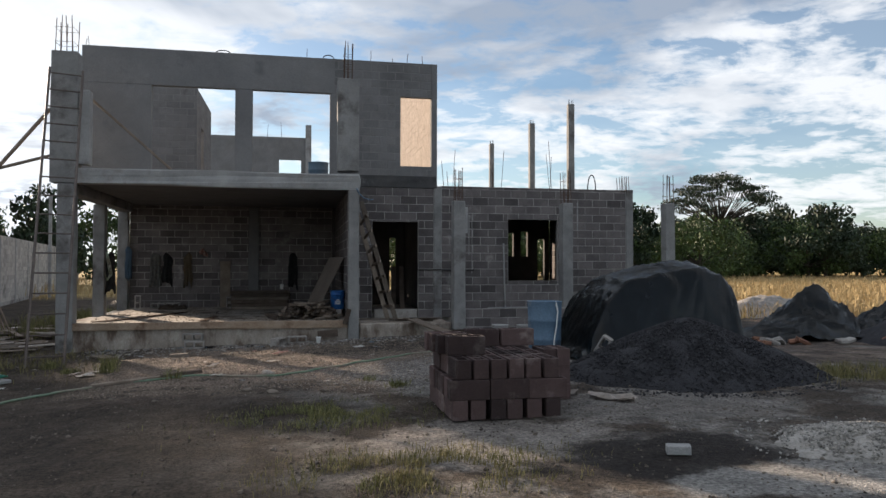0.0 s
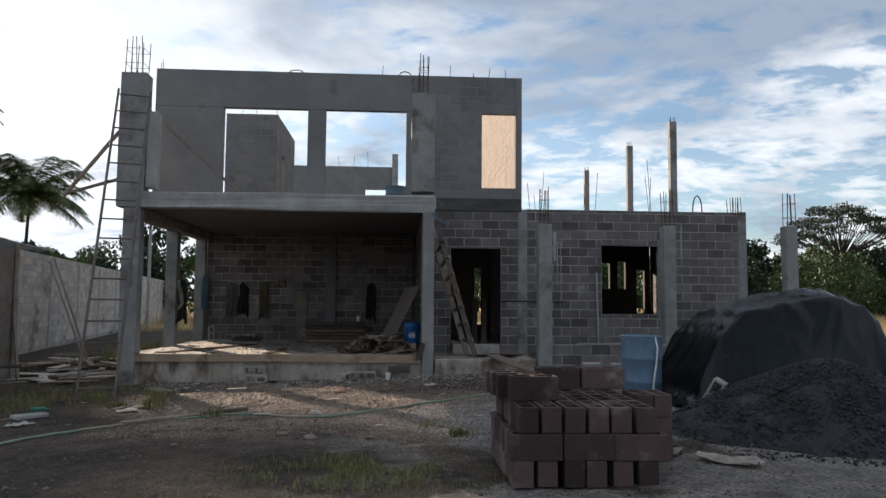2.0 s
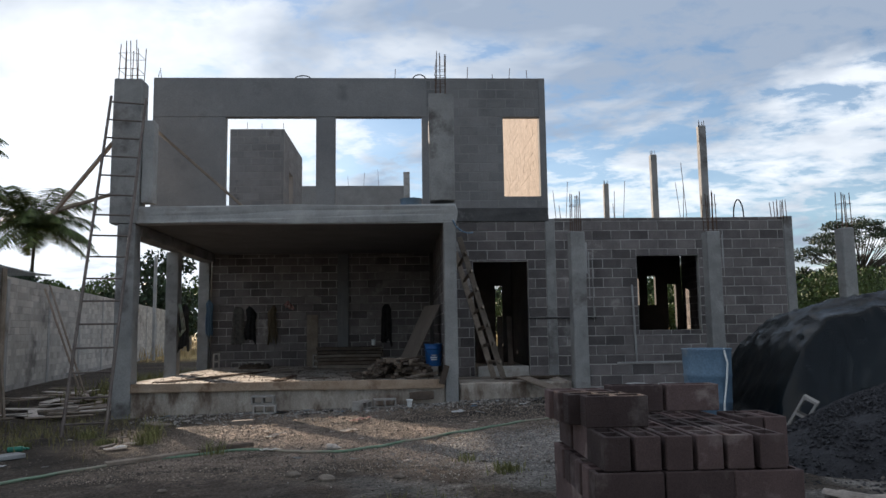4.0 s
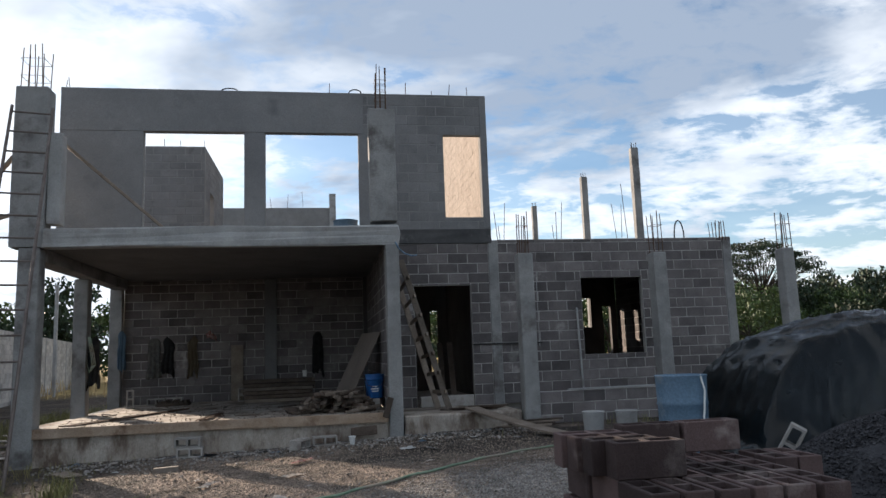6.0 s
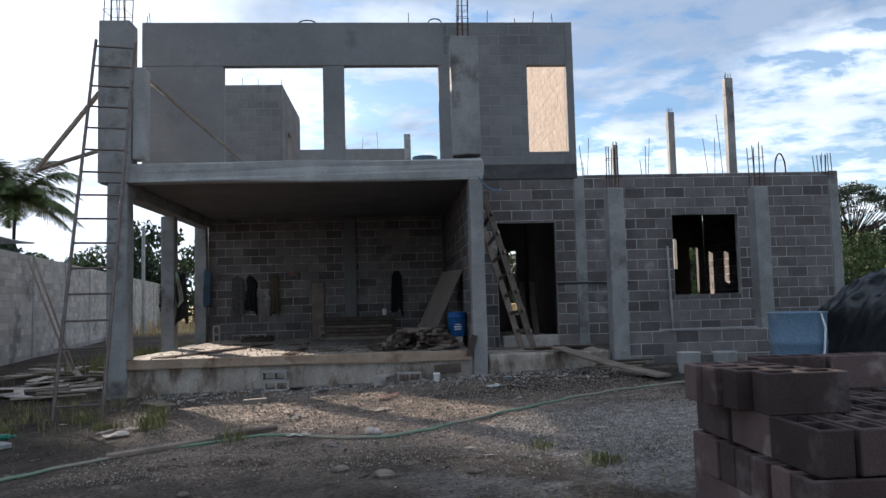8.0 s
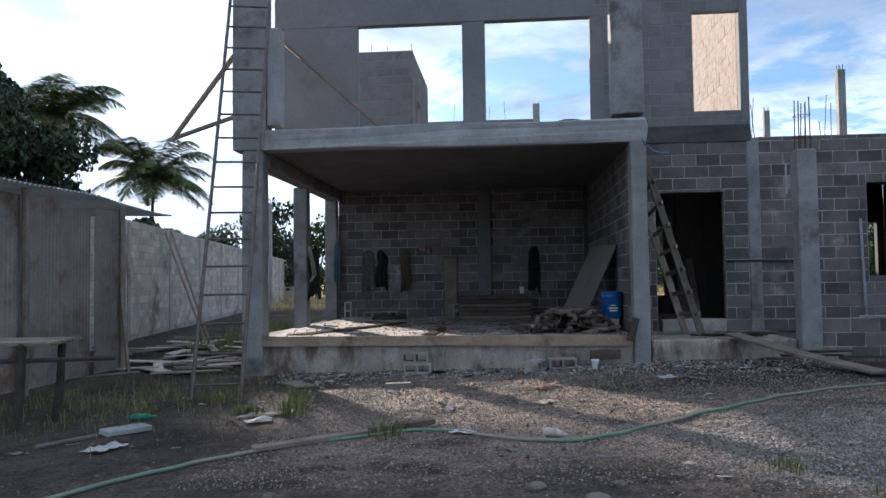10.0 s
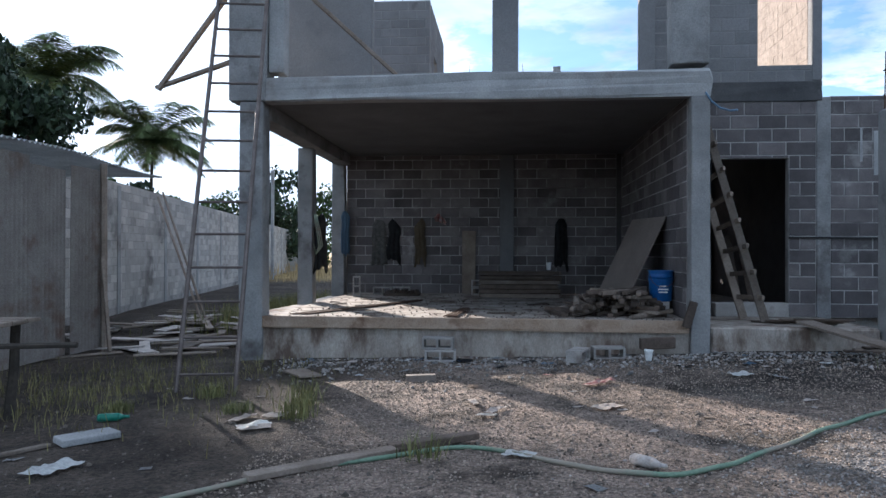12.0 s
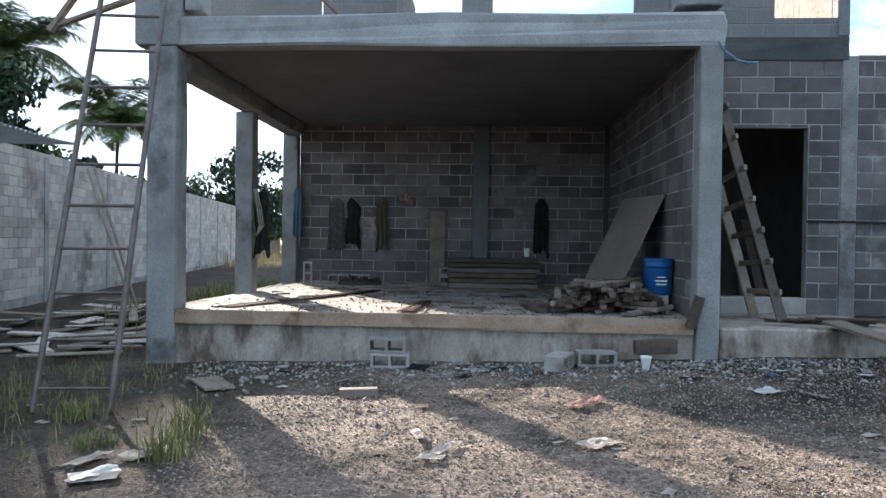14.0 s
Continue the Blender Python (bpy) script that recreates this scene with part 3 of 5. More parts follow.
column("wall_column_porch_left", -4.80, -4.48, P - 0.02, P + 0.28, -0.8, SOFFIT - 0.02, "weathered grey concrete porch column", 31)
column("wall_column_porch_middle", -4.86, -4.60, 19.0, 19.26, -0.8, SOFFIT - 0.215, "weathered grey concrete porch column", 32)
column("wall_column_porch_rear", -4.90, -4.63, 21.6, 21.88, -0.8, SOFFIT, "weathered grey concrete porch column", 33)
column("wall_column_porch_right", 1.105, 1.34, P - 0.03, P + 0.21, -0.5, SOFFIT - 0.022, "pale stained concrete porch column", 34)
column("wall_column_terrace", 3.45, 3.72, P - 0.1, P + 0.17, -0.5, 2.84, "grey concrete column with bars on top", 35)
column("wall_column_terrace_middle", 6.12, 6.38, P + 0.14, P + 0.4, -0.4, 2.86, "grey concrete column with bars on top", 36)
column("wall_column_terrace_end", 8.64, 8.88, P - 0.06, P + 0.18, -0.4, 2.88, "free-standing grey concrete column with bars", 37)
column("wall_column_deck_left", -4.95, -4.44, P - 0.03, P + 0.34, SOFFIT - 0.01, 5.77, "tall grey concrete column on the deck edge", 38)
slab("wall_column_deck_brace", -4.43, -4.22, P + 0.05, P + 0.3, DECK + 0.005, 5.0, M_CONC, "grey concrete stub beside deck column", "column", 39)
column("wall_column_deck_right", 0.86, 1.33, P - 0.01, P + 0.3, DECK + 0.005, 5.50, "grey concrete column on the deck edge", 40)
for k, (yy, zt) in enumerate(((22.2, 6.6), (26.2, 6.75), (32.0, 6.95))):
    column("wall_column_rear_" + ("near", "middle", "far")[k], 8.53, 8.73, yy - 0.1, yy + 0.1, 3.3 if k == 0 else 0, zt, "slender grey concrete column standing free", 41 + k)
    rebar_cage("rebar", 8.63, yy, zt, 0.15, 0.12, 2, seed=70 + k, rings=0)
rebar_cage("rebar", -4.70, P + 0.15, 5.77, 0.75, 0.34, 4, seed=1)
rebar_cage("rebar", 1.09, P + 0.14, 5.50, 0.85, 0.18, 3, seed=2, rings=4)
rebar_cage("rebar", 3.58, P + 0.03, 2.84, 0.78, 0.16, 3, seed=3)
rebar_cage("rebar", 6.25, P + 0.26, 2.86, 0.8, 0.18, 3, seed=4)
rebar_cage("rebar", 8.77, P + 0.05, 2.88, 0.72, 0.18, 3, seed=5)
rebar_cage("rebar", 8.43, F + 0.08, 3.38, 0.36, 0.22, 4, seed=6, rings=0)

# inner walls that close the rooms, their block colour darkened for the gloom inside
block_wall("wall_inner", 0.0, 5.9, 0.0, 3.0, pose(3.6, F + 0.16, 0.12, 0, 0, 90), label="inner block wall between hall and wing", core=M_SHADEINNER, laid=False)
block_wall("wall_hall_back", 1.3, 3.4, 0.0, 3.0, pose(0, 23.6, 0.12), holes=[(2.94, 3.15, 0.45, 2.17)], label="rear block wall of the dark hall", core=M_SHADEINNER, laid=False)
block_wall("wall_porch_corner", 1.0, 1.4, 0.0, 2.95, pose(0, 21.83, FLOOR), label="block wall return in porch corner", core=M_SHADEINNER, laid=False)

# ---- boundary wall and shed ----
bm = bmesh.new()
brk = random.Random(3)
WL, WA = 60.0, math.degrees(math.atan2(26, -4.98))
box(bm, 0.006, WL, 0.006, 0.144, -0.6, 2.9)
bound = part("wall_boundary", bm, M_MORTAR)
bound.matrix_basis = pose(-8.95, 15.0, -0.3, 0, 0, WA)
tagged(bound, "long weathered grey block boundary wall", "wall", kind="structure")
bm = bmesh.new()
near_blocks = []
for r in range(15):
    u = 0.0 if r % 2 else -0.2
    while u < 45:
        if u < 7.6:
            near_blocks.append((max(0, u) + 0.006, u + 0.394, r * 0.2 + 0.006, r * 0.2 + 0.194))
            u += 0.4
            continue
        box(bm, max(0, u) + 0.006, u + 0.394, brk.uniform(-0.002, 0.002), 0.15, r * 0.2 + 0.006, r * 0.2 + 0.194)
        u += 0.4
PIECES.append((bound, M_BOUNDNEAR, near_blocks, 0.15))
ob = part("blocks", bm, M_BOUND, bound)
ob["kind"] = "stuff"
bm = bmesh.new()
for k in range(12):
    box(bm, 0.4 + k * 4, 0.62 + k * 4, -0.02, 0.0, -0.4, 2.92)
part("pilaster", bm, M_CONC, bound)


def corrugated(bm, length, height, m, pitch=0.09, amp=0.018, sag=0.0):
    n = int(length / pitch * 4)
    rows = []
    for z in (0.0, 0.5, 1.0):
        row = []
        for i in range(n + 1):
            u = length * i / n
            y = amp * math.sin(2 * math.pi * u / pitch)
            row.append(bm.verts.new(m @ Vector((u, y, z * height + sag * math.sin(u * 1.3)))))
        rows.append(row)
    for a, b in zip(rows[:-1], rows[1:]):
        for i in range(n):
            bm.faces.new((a[i], a[i + 1], b[i + 1], b[i]))


shed = empty("shed", -7.3, 15.0, -0.4)
for k in range(6):
    bm = bmesh.new()
    corrugated(bm, 0.86, 2.62 + brk.uniform(-0.06, 0.06), pose(0.05 * (k % 2), -3.0 + k * 0.84, 0, 0, 0, 93))
    bmesh.ops.solidify(bm, geom=bm.faces[:], thickness=0.004)
    part("tin_sheet", bm, M_TIN, shed)
for k in range(3):
    bm = bmesh.new()
    rod(bm, (0.08, -3.0 + k * 2.5, -0.2), (0.06, -3.0 + k * 2.5, 2.75), 0.05, 8)
    part("post", bm, M_WOOD, shed)
for k in range(9):
    bm = bmesh.new()
    rows = []
    for q in range(3):
        row = []
        for i in range(33):
            v = -3.6 + k * 0.88 + 0.92 * i / 32
            row.append(bm.verts.new((0.42 - 0.075 * (v + 3.6) - 1.0 * q, v, 2.80 + 0.03 * math.sin(v * 1.4) + 0.02 * math.sin(v * 2 * math.pi / 0.115) + 0.004 * (k % 2) + 0.02 * q)))
        rows.append(row)
    for r0, r1 in zip(rows[:-1], rows[1:]):
        for i in range(32):
            bm.faces.new((r0[i], r0[i + 1], r1[i + 1], r1[i]))
    bmesh.ops.solidify(bm, geom=bm.faces[:], thickness=0.003)
    part("roof_sheet", bm, M_ROOFTIN, shed)
tagged(shed, "old shed of rusty corrugated tin sheets with wavy zinc roof edge", "shed")

bench = empty("work_bench", -5.9, 12.3, -0.42, 8)
for k in range(3):
    bm = bmesh.new()
    box(bm, -1.3, 0.62, -0.35 + k * 0.24, -0.13 + k * 0.24, 0.84, 0.875)
    worn(bm, 0.005, 0.004, 0, k)
    part("board", bm, M_WOOD, bench)
for x, y in ((-1.1, -0.3), (0.3, -0.32), (0.4, 0.3), (-1.1, 0.3)):
    bm = bmesh.new()
    rod(bm, (x - 0.04, y, -0.1), (x, y + 0.03, 0.4), 0.05, 7, 0.042)
    rod(bm, (x, y + 0.03, 0.4), (x + 0.03, y, 0.86), 0.042, 7, 0.04)
    part("leg", bm, M_BARK, bench)
bm = bmesh.new()
rod(bm, (-1.2, -0.3, 0.66), (1.2, -0.25, 0.70), 0.025, 6)
part("rail", bm, M_BARK, bench)
tagged(bench, "crude work bench of weathered boards on branch legs", "bench")


def plank(name, a, b, w, t, material=None, label="weathered wooden board lying on the ground", category="board", group="", flat=True):
    a, b = Vector(a), Vector(b)
    d = b - a
    m = Matrix.Translation(a) @ d.to_track_quat("X", "Z").to_matrix().to_4x4()
    bm = bmesh.new()
    box(bm, 0, d.length, -w / 2, w / 2, -t / 2, t / 2)
    worn(bm, min(0.006, t * 0.2), 0.003, 0, int(abs(a.x * 97)) % 50)
    ob = part(name, bm, material or M_WOOD)
    ob.matrix_basis = m
    return tagged(ob, label, category, group)


plank("plank", (-6.9, 16.6, -0.4), (-7.2, 16.9, 0.95), 0.05, 0.05, label="grey wooden pole leaning on the shed")
for k in range(2):
    plank("pole", (-7.6 + 0.1 * k, 21.3, -0.35), (-9.2 + 0.12 * k, 22.6, 2.3 + 0.1 * k), 0.04, 0.04, label="thin pale pole leaning on the boundary wall", category="pole")
# scrap timber and sheets by the boundary wall
scrap = random.Random(21)
for k in range(70):
    x, y = scrap.uniform(-8.4, -5.2), scrap.uniform(16.5, 23.0)
    a, L = scrap.uniform(0, 6.28), scrap.uniform(0.35, 1.5)
    z = ground_z(x, y) + 0.03 + scrap.uniform(0, 0.12) * (1 if y > 19 else 0.2)
    plank("scrap_board", (x, y, z), (x + L * math.cos(a), y + L * math.sin(a), z + scrap.uniform(-0.02, 0.06)), scrap.uniform(0.06, 0.3), 0.02, M_WOOD if k % 3 else M_PAPER, "weathered scrap board on the littered ground", "board", "scrap by the wall")

# ---- ladders and props ----
ladder = empty("steel_ladder")
LA, LB, LC, LD = Vector((-4.57, 13.75, -0.40)), Vector((-4.90, 15.86, 5.36)), Vector((-3.95, 13.75, -0.38)), Vector((-4.28, 15.86, 5.31))
for a, b in ((LA, LB), (LC, LD)):
    bm = bmesh.new()
    rod(bm, a, b, 0.026, 8)
    part("rail", bm, M_LADDER, ladder)
for k in range(16):
    t = 0.03 + 0.95 * k / 15
    bm = bmesh.new()
    rod(bm, LA.lerp(LB, t), LC.lerp(LD, t), 0.015, 6)
    part("rung", bm, M_LADDER, ladder)
tagged(ladder, "tall rusty steel ladder leaning on the deck column", "ladder")

wladder = empty("wooden_ladder")
R1, R2, R3, R4 = Vector((2.25, 16.78, 0.12)), Vector((1.44, 16.75, 2.85)), Vector((2.12, 17.28, 0.12)), Vector((1.39, 17.25, 2.60))
for a, b in ((R1, R2), (R3, R4)):
    d = b - a
    bm = bmesh.new()
    box(bm, 0, d.length, -0.055, 0.055, -0.024, 0.024)
    worn(bm, 0.005, 0.003, 0, 4)
    ob = part("rail", bm, M_WOOD, wladder)
    ob.matrix_basis = Matrix.Translation(a) @ d.to_track_quat("X", "Y").to_matrix().to_4x4()
for k in range(7):
    t = 0.12 + 0.125 * k
    bm = bmesh.new()
    a, b = R1.lerp(R2, t), R3.lerp(R4, t * 1.03)
    d = b - a
    box(bm, -0.12, d.length + 0.08, -0.02, 0.02, -0.03, 0.03, Matrix.Translation(a) @ d.to_track_quat("X", "Z").to_matrix().to_4x4())
    worn(bm, 0.004, 0.003, 0, k)
    part("rung", bm, M_WOOD, wladder)
tagged(wladder, "home-made wooden ladder leaning in front of the doorway", "ladder")

for a, b in (((-6.05, 16.3, 3.28), (-4.97, 16.2, 4.6)), ((-6.1, 16.35, 3.32), (-4.97, 16.2, 3.62)), ((-4.35, 16.5, 4.95), (-2.7, 16.75, 3.46))):
    plank("brace_pole", a, b, 0.08, 0.05, M_WOOD, "grey wooden prop bracing the deck column", "prop", "column props")


def loose_bars(spots, z, label, hmin, hmax, seed):
    rng = random.Random(seed)
    for x, y in spots:
        bm = bmesh.new()
        h = rng.uniform(hmin, hmax)
        lean = rng.uniform(-0.12, 0.12) * h
        rod(bm, (0, 0, -0.05), (lean, rng.uniform(-0.05, 0.05), h), 0.007, 5)
        ob = part("rebar_rod", bm, M_STEEL)
        ob.location = (x, y, z)
        tagged(ob, label, "rebar", "loose bars")


loose_bars([(x, 18.6 + (k % 3) * 1.3, ) for k, x in enumerate((3.75, 4.15, 4.5, 5.05, 5.45, 6.0, 6.7, 7.1, 7.6))], 3.34, "thin rusty bar standing on the roof slab", 0.5, 1.6, 4)
loose_bars([(x, F + 0.07) for x in (0.2, 1.75, 2.3, 2.65, 3.05, -4.7, -4.78)], 6.41, "thin rusty bar on the wall top", 0.12, 0.3, 5)
loose_bars([(x, 31.77) for x in (-2.6, -1.9, -1.3, -0.7)], 6.86, "thin rusty bar on the rear parapet", 0.3, 0.8, 6)
loose_bars([(x, 22.87) for x in (-4.0, -3.6, -3.0)], 6.78, "thin rusty bar on inner wall top", 0.08, 0.25, 7)


def wire_loop(x, y, z, w, h, r, label, material):
    bm = bmesh.new()
    pts = [(w * math.cos(t), 0, h * math.sin(t)) for t in np.linspace(-0.3, math.pi + 0.3, 14)]
    tube(bm, pts, r, 6)
    ob = part("conduit_loop", bm, material, smooth=True)
    ob.location = (x, y, z)
    return tagged(ob, label, "conduit")


wire_loop(-1.75, F + 0.07, 6.42, 0.16, 0.06, 0.012, "black conduit loop on top of the wall", M_CLOTH)
wire_loop(0.72, F + 0.07, 6.42, 0.13, 0.09, 0.012, "black conduit loop on top of the wall", M_CLOTH)
wire_loop(7.55, F + 0.1, 3.40, 0.11, 0.36, 0.014, "black conduit loop on the wing wall", M_CLOTH)

bm = bmesh.new()
tube(bm, [(0, 0, 0), (0.05, -0.06, -0.12), (0.15, -0.1, -0.22), (0.27, -0.12, -0.26), (0.36, -0.12, -0.25)], 0.013, 7)
ob = part("conduit", bm, M_BLUE, smooth=True)
ob.location = (1.28, P - 0.02, 3.08)
tagged(ob, "blue plastic conduit curling out of the beam", "conduit")


# ---- stack of hollow blocks ----
def hollow_block(name, material):
    """Length along x, two cores open through z."""
    bm = bmesh.new()
    L, W, H = 0.195, 0.075, 0.095
    xs, ys = (-L, -L + 0.028, -0.014, 0.014, L - 0.028, L), (-W, -W + 0.026, W - 0.026, W)
    grid = {}
    for k, z in enumerate((-H, H)):
        for i, x in enumerate(xs):
            for j, y in enumerate(ys):
                grid[i, j, k] = bm.verts.new((x, y, z))
    for i in range(5):
        for j in range(3):
            if j == 1 and i in (1, 3):
                for a, b in (((i, 1), (i + 1, 1)), ((i + 1, 1), (i + 1, 2)), ((i + 1, 2), (i, 2)), ((i, 2), (i, 1))):
                    bm.faces.new((grid[(*a, 0)], grid[(*a, 1)], grid[(*b, 1)], grid[(*b, 0)]))
                continue
            bm.faces.new([grid[i + a, j + b, 1] for a, b in ((0, 0), (1, 0), (1, 1), (0, 1))])
            bm.faces.new([grid[i + a, j + b, 0] for a, b in ((0, 1), (1, 1), (1, 0), (0, 0))])
    for i in range(5):
        bm.faces.new((grid[i, 0, 0], grid[i + 1, 0, 0], grid[i + 1, 0, 1], grid[i, 0, 1]))
        bm.faces.new((grid[i + 1, 3, 0], grid[i, 3, 0], grid[i, 3, 1], grid[i + 1, 3, 1]))
    for j in range(3):
        bm.faces.new((grid[0, j + 1, 0], grid[0, j, 0], grid[0, j, 1], grid[0, j + 1, 1]))
        bm.faces.new((grid[5, j, 0], grid[5, j + 1, 0], grid[5, j + 1, 1], grid[5, j, 1]))
    bmesh.ops.recalc_face_normals(bm, faces=bm.faces)
    outer = [e for e in bm.edges if all(abs(v.co.x) > L - 1e-4 or abs(v.co.y) > W - 1e-4 for v in e.verts) and len(e.link_faces) == 2 and e.calc_face_angle(0) > 1]
    bmesh.ops.bevel(bm, geom=outer, offset=0.005, segments=1, affect="EDGES")
    return part(name, bm, material)


SX, SY = 1.47, 6.86
sz = ground_z(2.0, 7.2) + 0.0
proto = hollow_block("hollow_block", M_STACK)
proto.matrix_basis = pose(SX + 0.09, SY + 0.2, sz + 0.095, 0, 0, 90)
tagged(proto, "reddish-brown hollow concrete block in a stack", "block", "stacked hollow blocks")
jit = random.Random(5)


def put_block(x, y, z, rz):
    copy_thing(proto, pose(x + jit.uniform(-0.006, 0.006), y + jit.uniform(-0.008, 0.008), z, 0, 0, rz + jit.uniform(-1.2, 1.2)))


for k in range(6):
    for r in range(3):
        if k or r:
            put_block(SX + 0.09 + k * 0.186 + 0.012 * ((k * 7) % 3 - 1), SY + 0.2 + r * 0.4 + 0.012 * ((k * 5) % 3), sz + 0.095, 90)
for k in range(3):
    for r in range(7):
        put_block(SX + 0.19 + k * 0.395, SY + 0.085 + r * 0.172, sz + 0.287, 0)
for k in range(6):
    for r in range(3):
        put_block(SX + 0.13 + k * 0.178, SY + 0.24 + r * 0.4, sz + 0.479, 90)
for r in range(4):
    put_block(SX + 0.2 + 0.05 * (r == 0) - 0.03 * r, SY + 0.50 + r * 0.165, sz + 0.671, 0)
for k in range(2):
    put_block(SX + 0.62 + k * 0.41, SY + 1.28, sz + 0.671, 0)
for k in range(2):
    for h in range(3):
        put_block(SX + 1.27 + k * 0.165, SY + 1.0, sz + 0.095 + h * 0.192, 90)
# grey loose blocks in front of the porch slab and on it
grey = hollow_block("hollow_block", M_GREYBLOCK)
grey.matrix_basis = pose(-2.05, 15.72, ground_z(-2.05, 15.7) + 0.085, 90, 0, 3)
tagged(grey, "grey hollow concrete block lying with its cores showing", "block", "loose grey blocks")
for x, y, z, rx, ry, rz in ((-2.08, 15.73, ground_z(-2, 15.7) + 0.237, 90, 0, -2), (0.02, 15.72, ground_z(0, 15.7) + 0.085, 90, 0, 6), (-0.36, 15.52, ground_z(-0.3, 15.5) + 0.085, 90, 0, 68),
                            (-4.15, 20.6, FLOOR + 0.2, 90, 90, 10), (-3.75, 21.3, FLOOR + 0.08, 90, 0, 0), (-3.4, 21.45, FLOOR + 0.08, 90, 0, 0), (-1.75, 21.3, FLOOR + 0.08, 90, 0, 0), (-1.75, 21.32, FLOOR + 0.235, 90, 0, 0),
                            (4.42, 10.12, 0.16, 90, -60, -35), (0.93, 17.05, FLOOR + 0.096, 0, 0, 90)):
    copy_thing(grey, pose(x, y, z, rx, ry, rz))


# ---- heaps and tarpaulins ----
def heap(name, cx, cy, rx, ry, h, material, label, seed, n=60, power=1.3, rough=0.05):
    bm = bmesh.new()
    grid = []
    for j in range(n + 1):
        row = []
        for i in range(n + 1):
            u, v = 2 * i / n - 1, 2 * j / n - 1
            x, y = cx + u * rx, cy + v * ry
            d = math.hypot(u, v) + 0.12 * noise.noise((u * 2, v * 2, seed))
            z = ground_z(x, y) - 0.05 + h * (max(0.0, 1 - math.sqrt(d * d + 0.02)) ** power) * 1.15 + rough * noise.noise((x * 4, y * 4, seed)) + rough * 0.5 * noise.noise((x * 13, y * 13, seed))
            row.append(bm.verts.new((x, y, z if d < 1 else z - 0.1)))
        grid.append(row)
    for j in range(n):
        for i in range(n):
            bm.faces.new((grid[j][i], grid[j][i + 1], grid[j + 1][i + 1], grid[j + 1][i]))
    ob = part(name, bm, material, smooth=True)
    return tagged(ob, label, "heap")


def stones(name, n, where, size, material, label, seed, parent=None):
    rng = random.Random(seed)
    base = [(1, 0, 0), (0, 1, 0), (-1, 0, 0), (0, -1, 0), (0, 0, 1), (0, 0, -1)]
    tri = [(0, 1, 4), (1, 2, 4), (2, 3, 4), (3, 0, 4), (1, 0, 5), (2, 1, 5), (3, 2, 5), (0, 3, 5)]
    vs, fs = [], []
    for _ in range(n):
        x, y, z = where(rng)
        s = size * rng.uniform(0.45, 1.5)
        rot = Euler([rng.uniform(0, 6.28) for _ in range(3)]).to_matrix()
        k = len(vs)
        sc = [rng.uniform(0.6, 1.1) for _ in range(3)]
        for p in base:
            q = rot @ Vector((p[0] * sc[0], p[1] * sc[1], p[2] * sc[2])) * s
            vs.append((x + q.x, y + q.y, z + q.z * 0.8))
        fs += [tuple(k + i for i in t) for t in tri]
    me = bpy.data.meshes.new(name)
    me.from_pydata(vs, [], fs)
    me.materials.append(material)
    ob = new(name, me)
    if parent:
        ob.parent = parent
    return tagged(ob, label, "" if parent else "stones", kind="stuff")


pile = heap("gravel_mound", 5.15, 8.95, 1.95, 1.5, 0.78, M_HEAP, "heap of dark crushed gravel on the ground", 3.1, 70, 1.0, 0.035)


def on_heap(cx, cy, rx, ry, h, seed, power):
    def f(rng):
        while True:
            u, v = rng.gauss(0, 0.5), rng.gauss(0, 0.5)
            d = math.hypot(u, v) + 0.12 * noise.noise((u * 2, v * 2, seed))
            if math.hypot(u, v) < 1.15:
                x, y = cx + u * rx, cy + v * ry
                return x, y, ground_z(x, y) - 0.05 + h * (max(0.0, 1 - math.sqrt(d * d + 0.02)) ** power) * 1.15 + 0.01 + 0.04 * (d > 1)
    return f


stones("gravel", 14000, on_heap(5.15, 8.95, 1.95, 1.5, 0.78, 3.1, 1.0), 0.017, M_GRAVEL, "loose dark crushed gravel on the heap", 7)
heap("stone_mound", 4.7, 5.2, 0.95, 1.0, 0.2, M_PALEGRAVEL, "low heap of pale crushed stone", 8.2, 40, 1.0, 0.03)
stones("pale_stones", 2500, on_heap(4.7, 5.2, 0.95, 1.0, 0.2, 8.2, 1.0), 0.016, M_PALEGRAVEL, "loose pale crushed stone", 8)
heap("gravel_mound", 12.4, 12.6, 1.6, 1.5, 0.75, M_HEAP, "heap of grey crushed gravel beside the tarpaulin", 5.5, 40, 1.1, 0.04)
heap("soil_mound", 14.5, 20.5, 2.6, 1.6, 0.7, M_RUBBLE, "pale soil heap at the edge of the dry field", 6.5, 40, 1.2, 0.07)


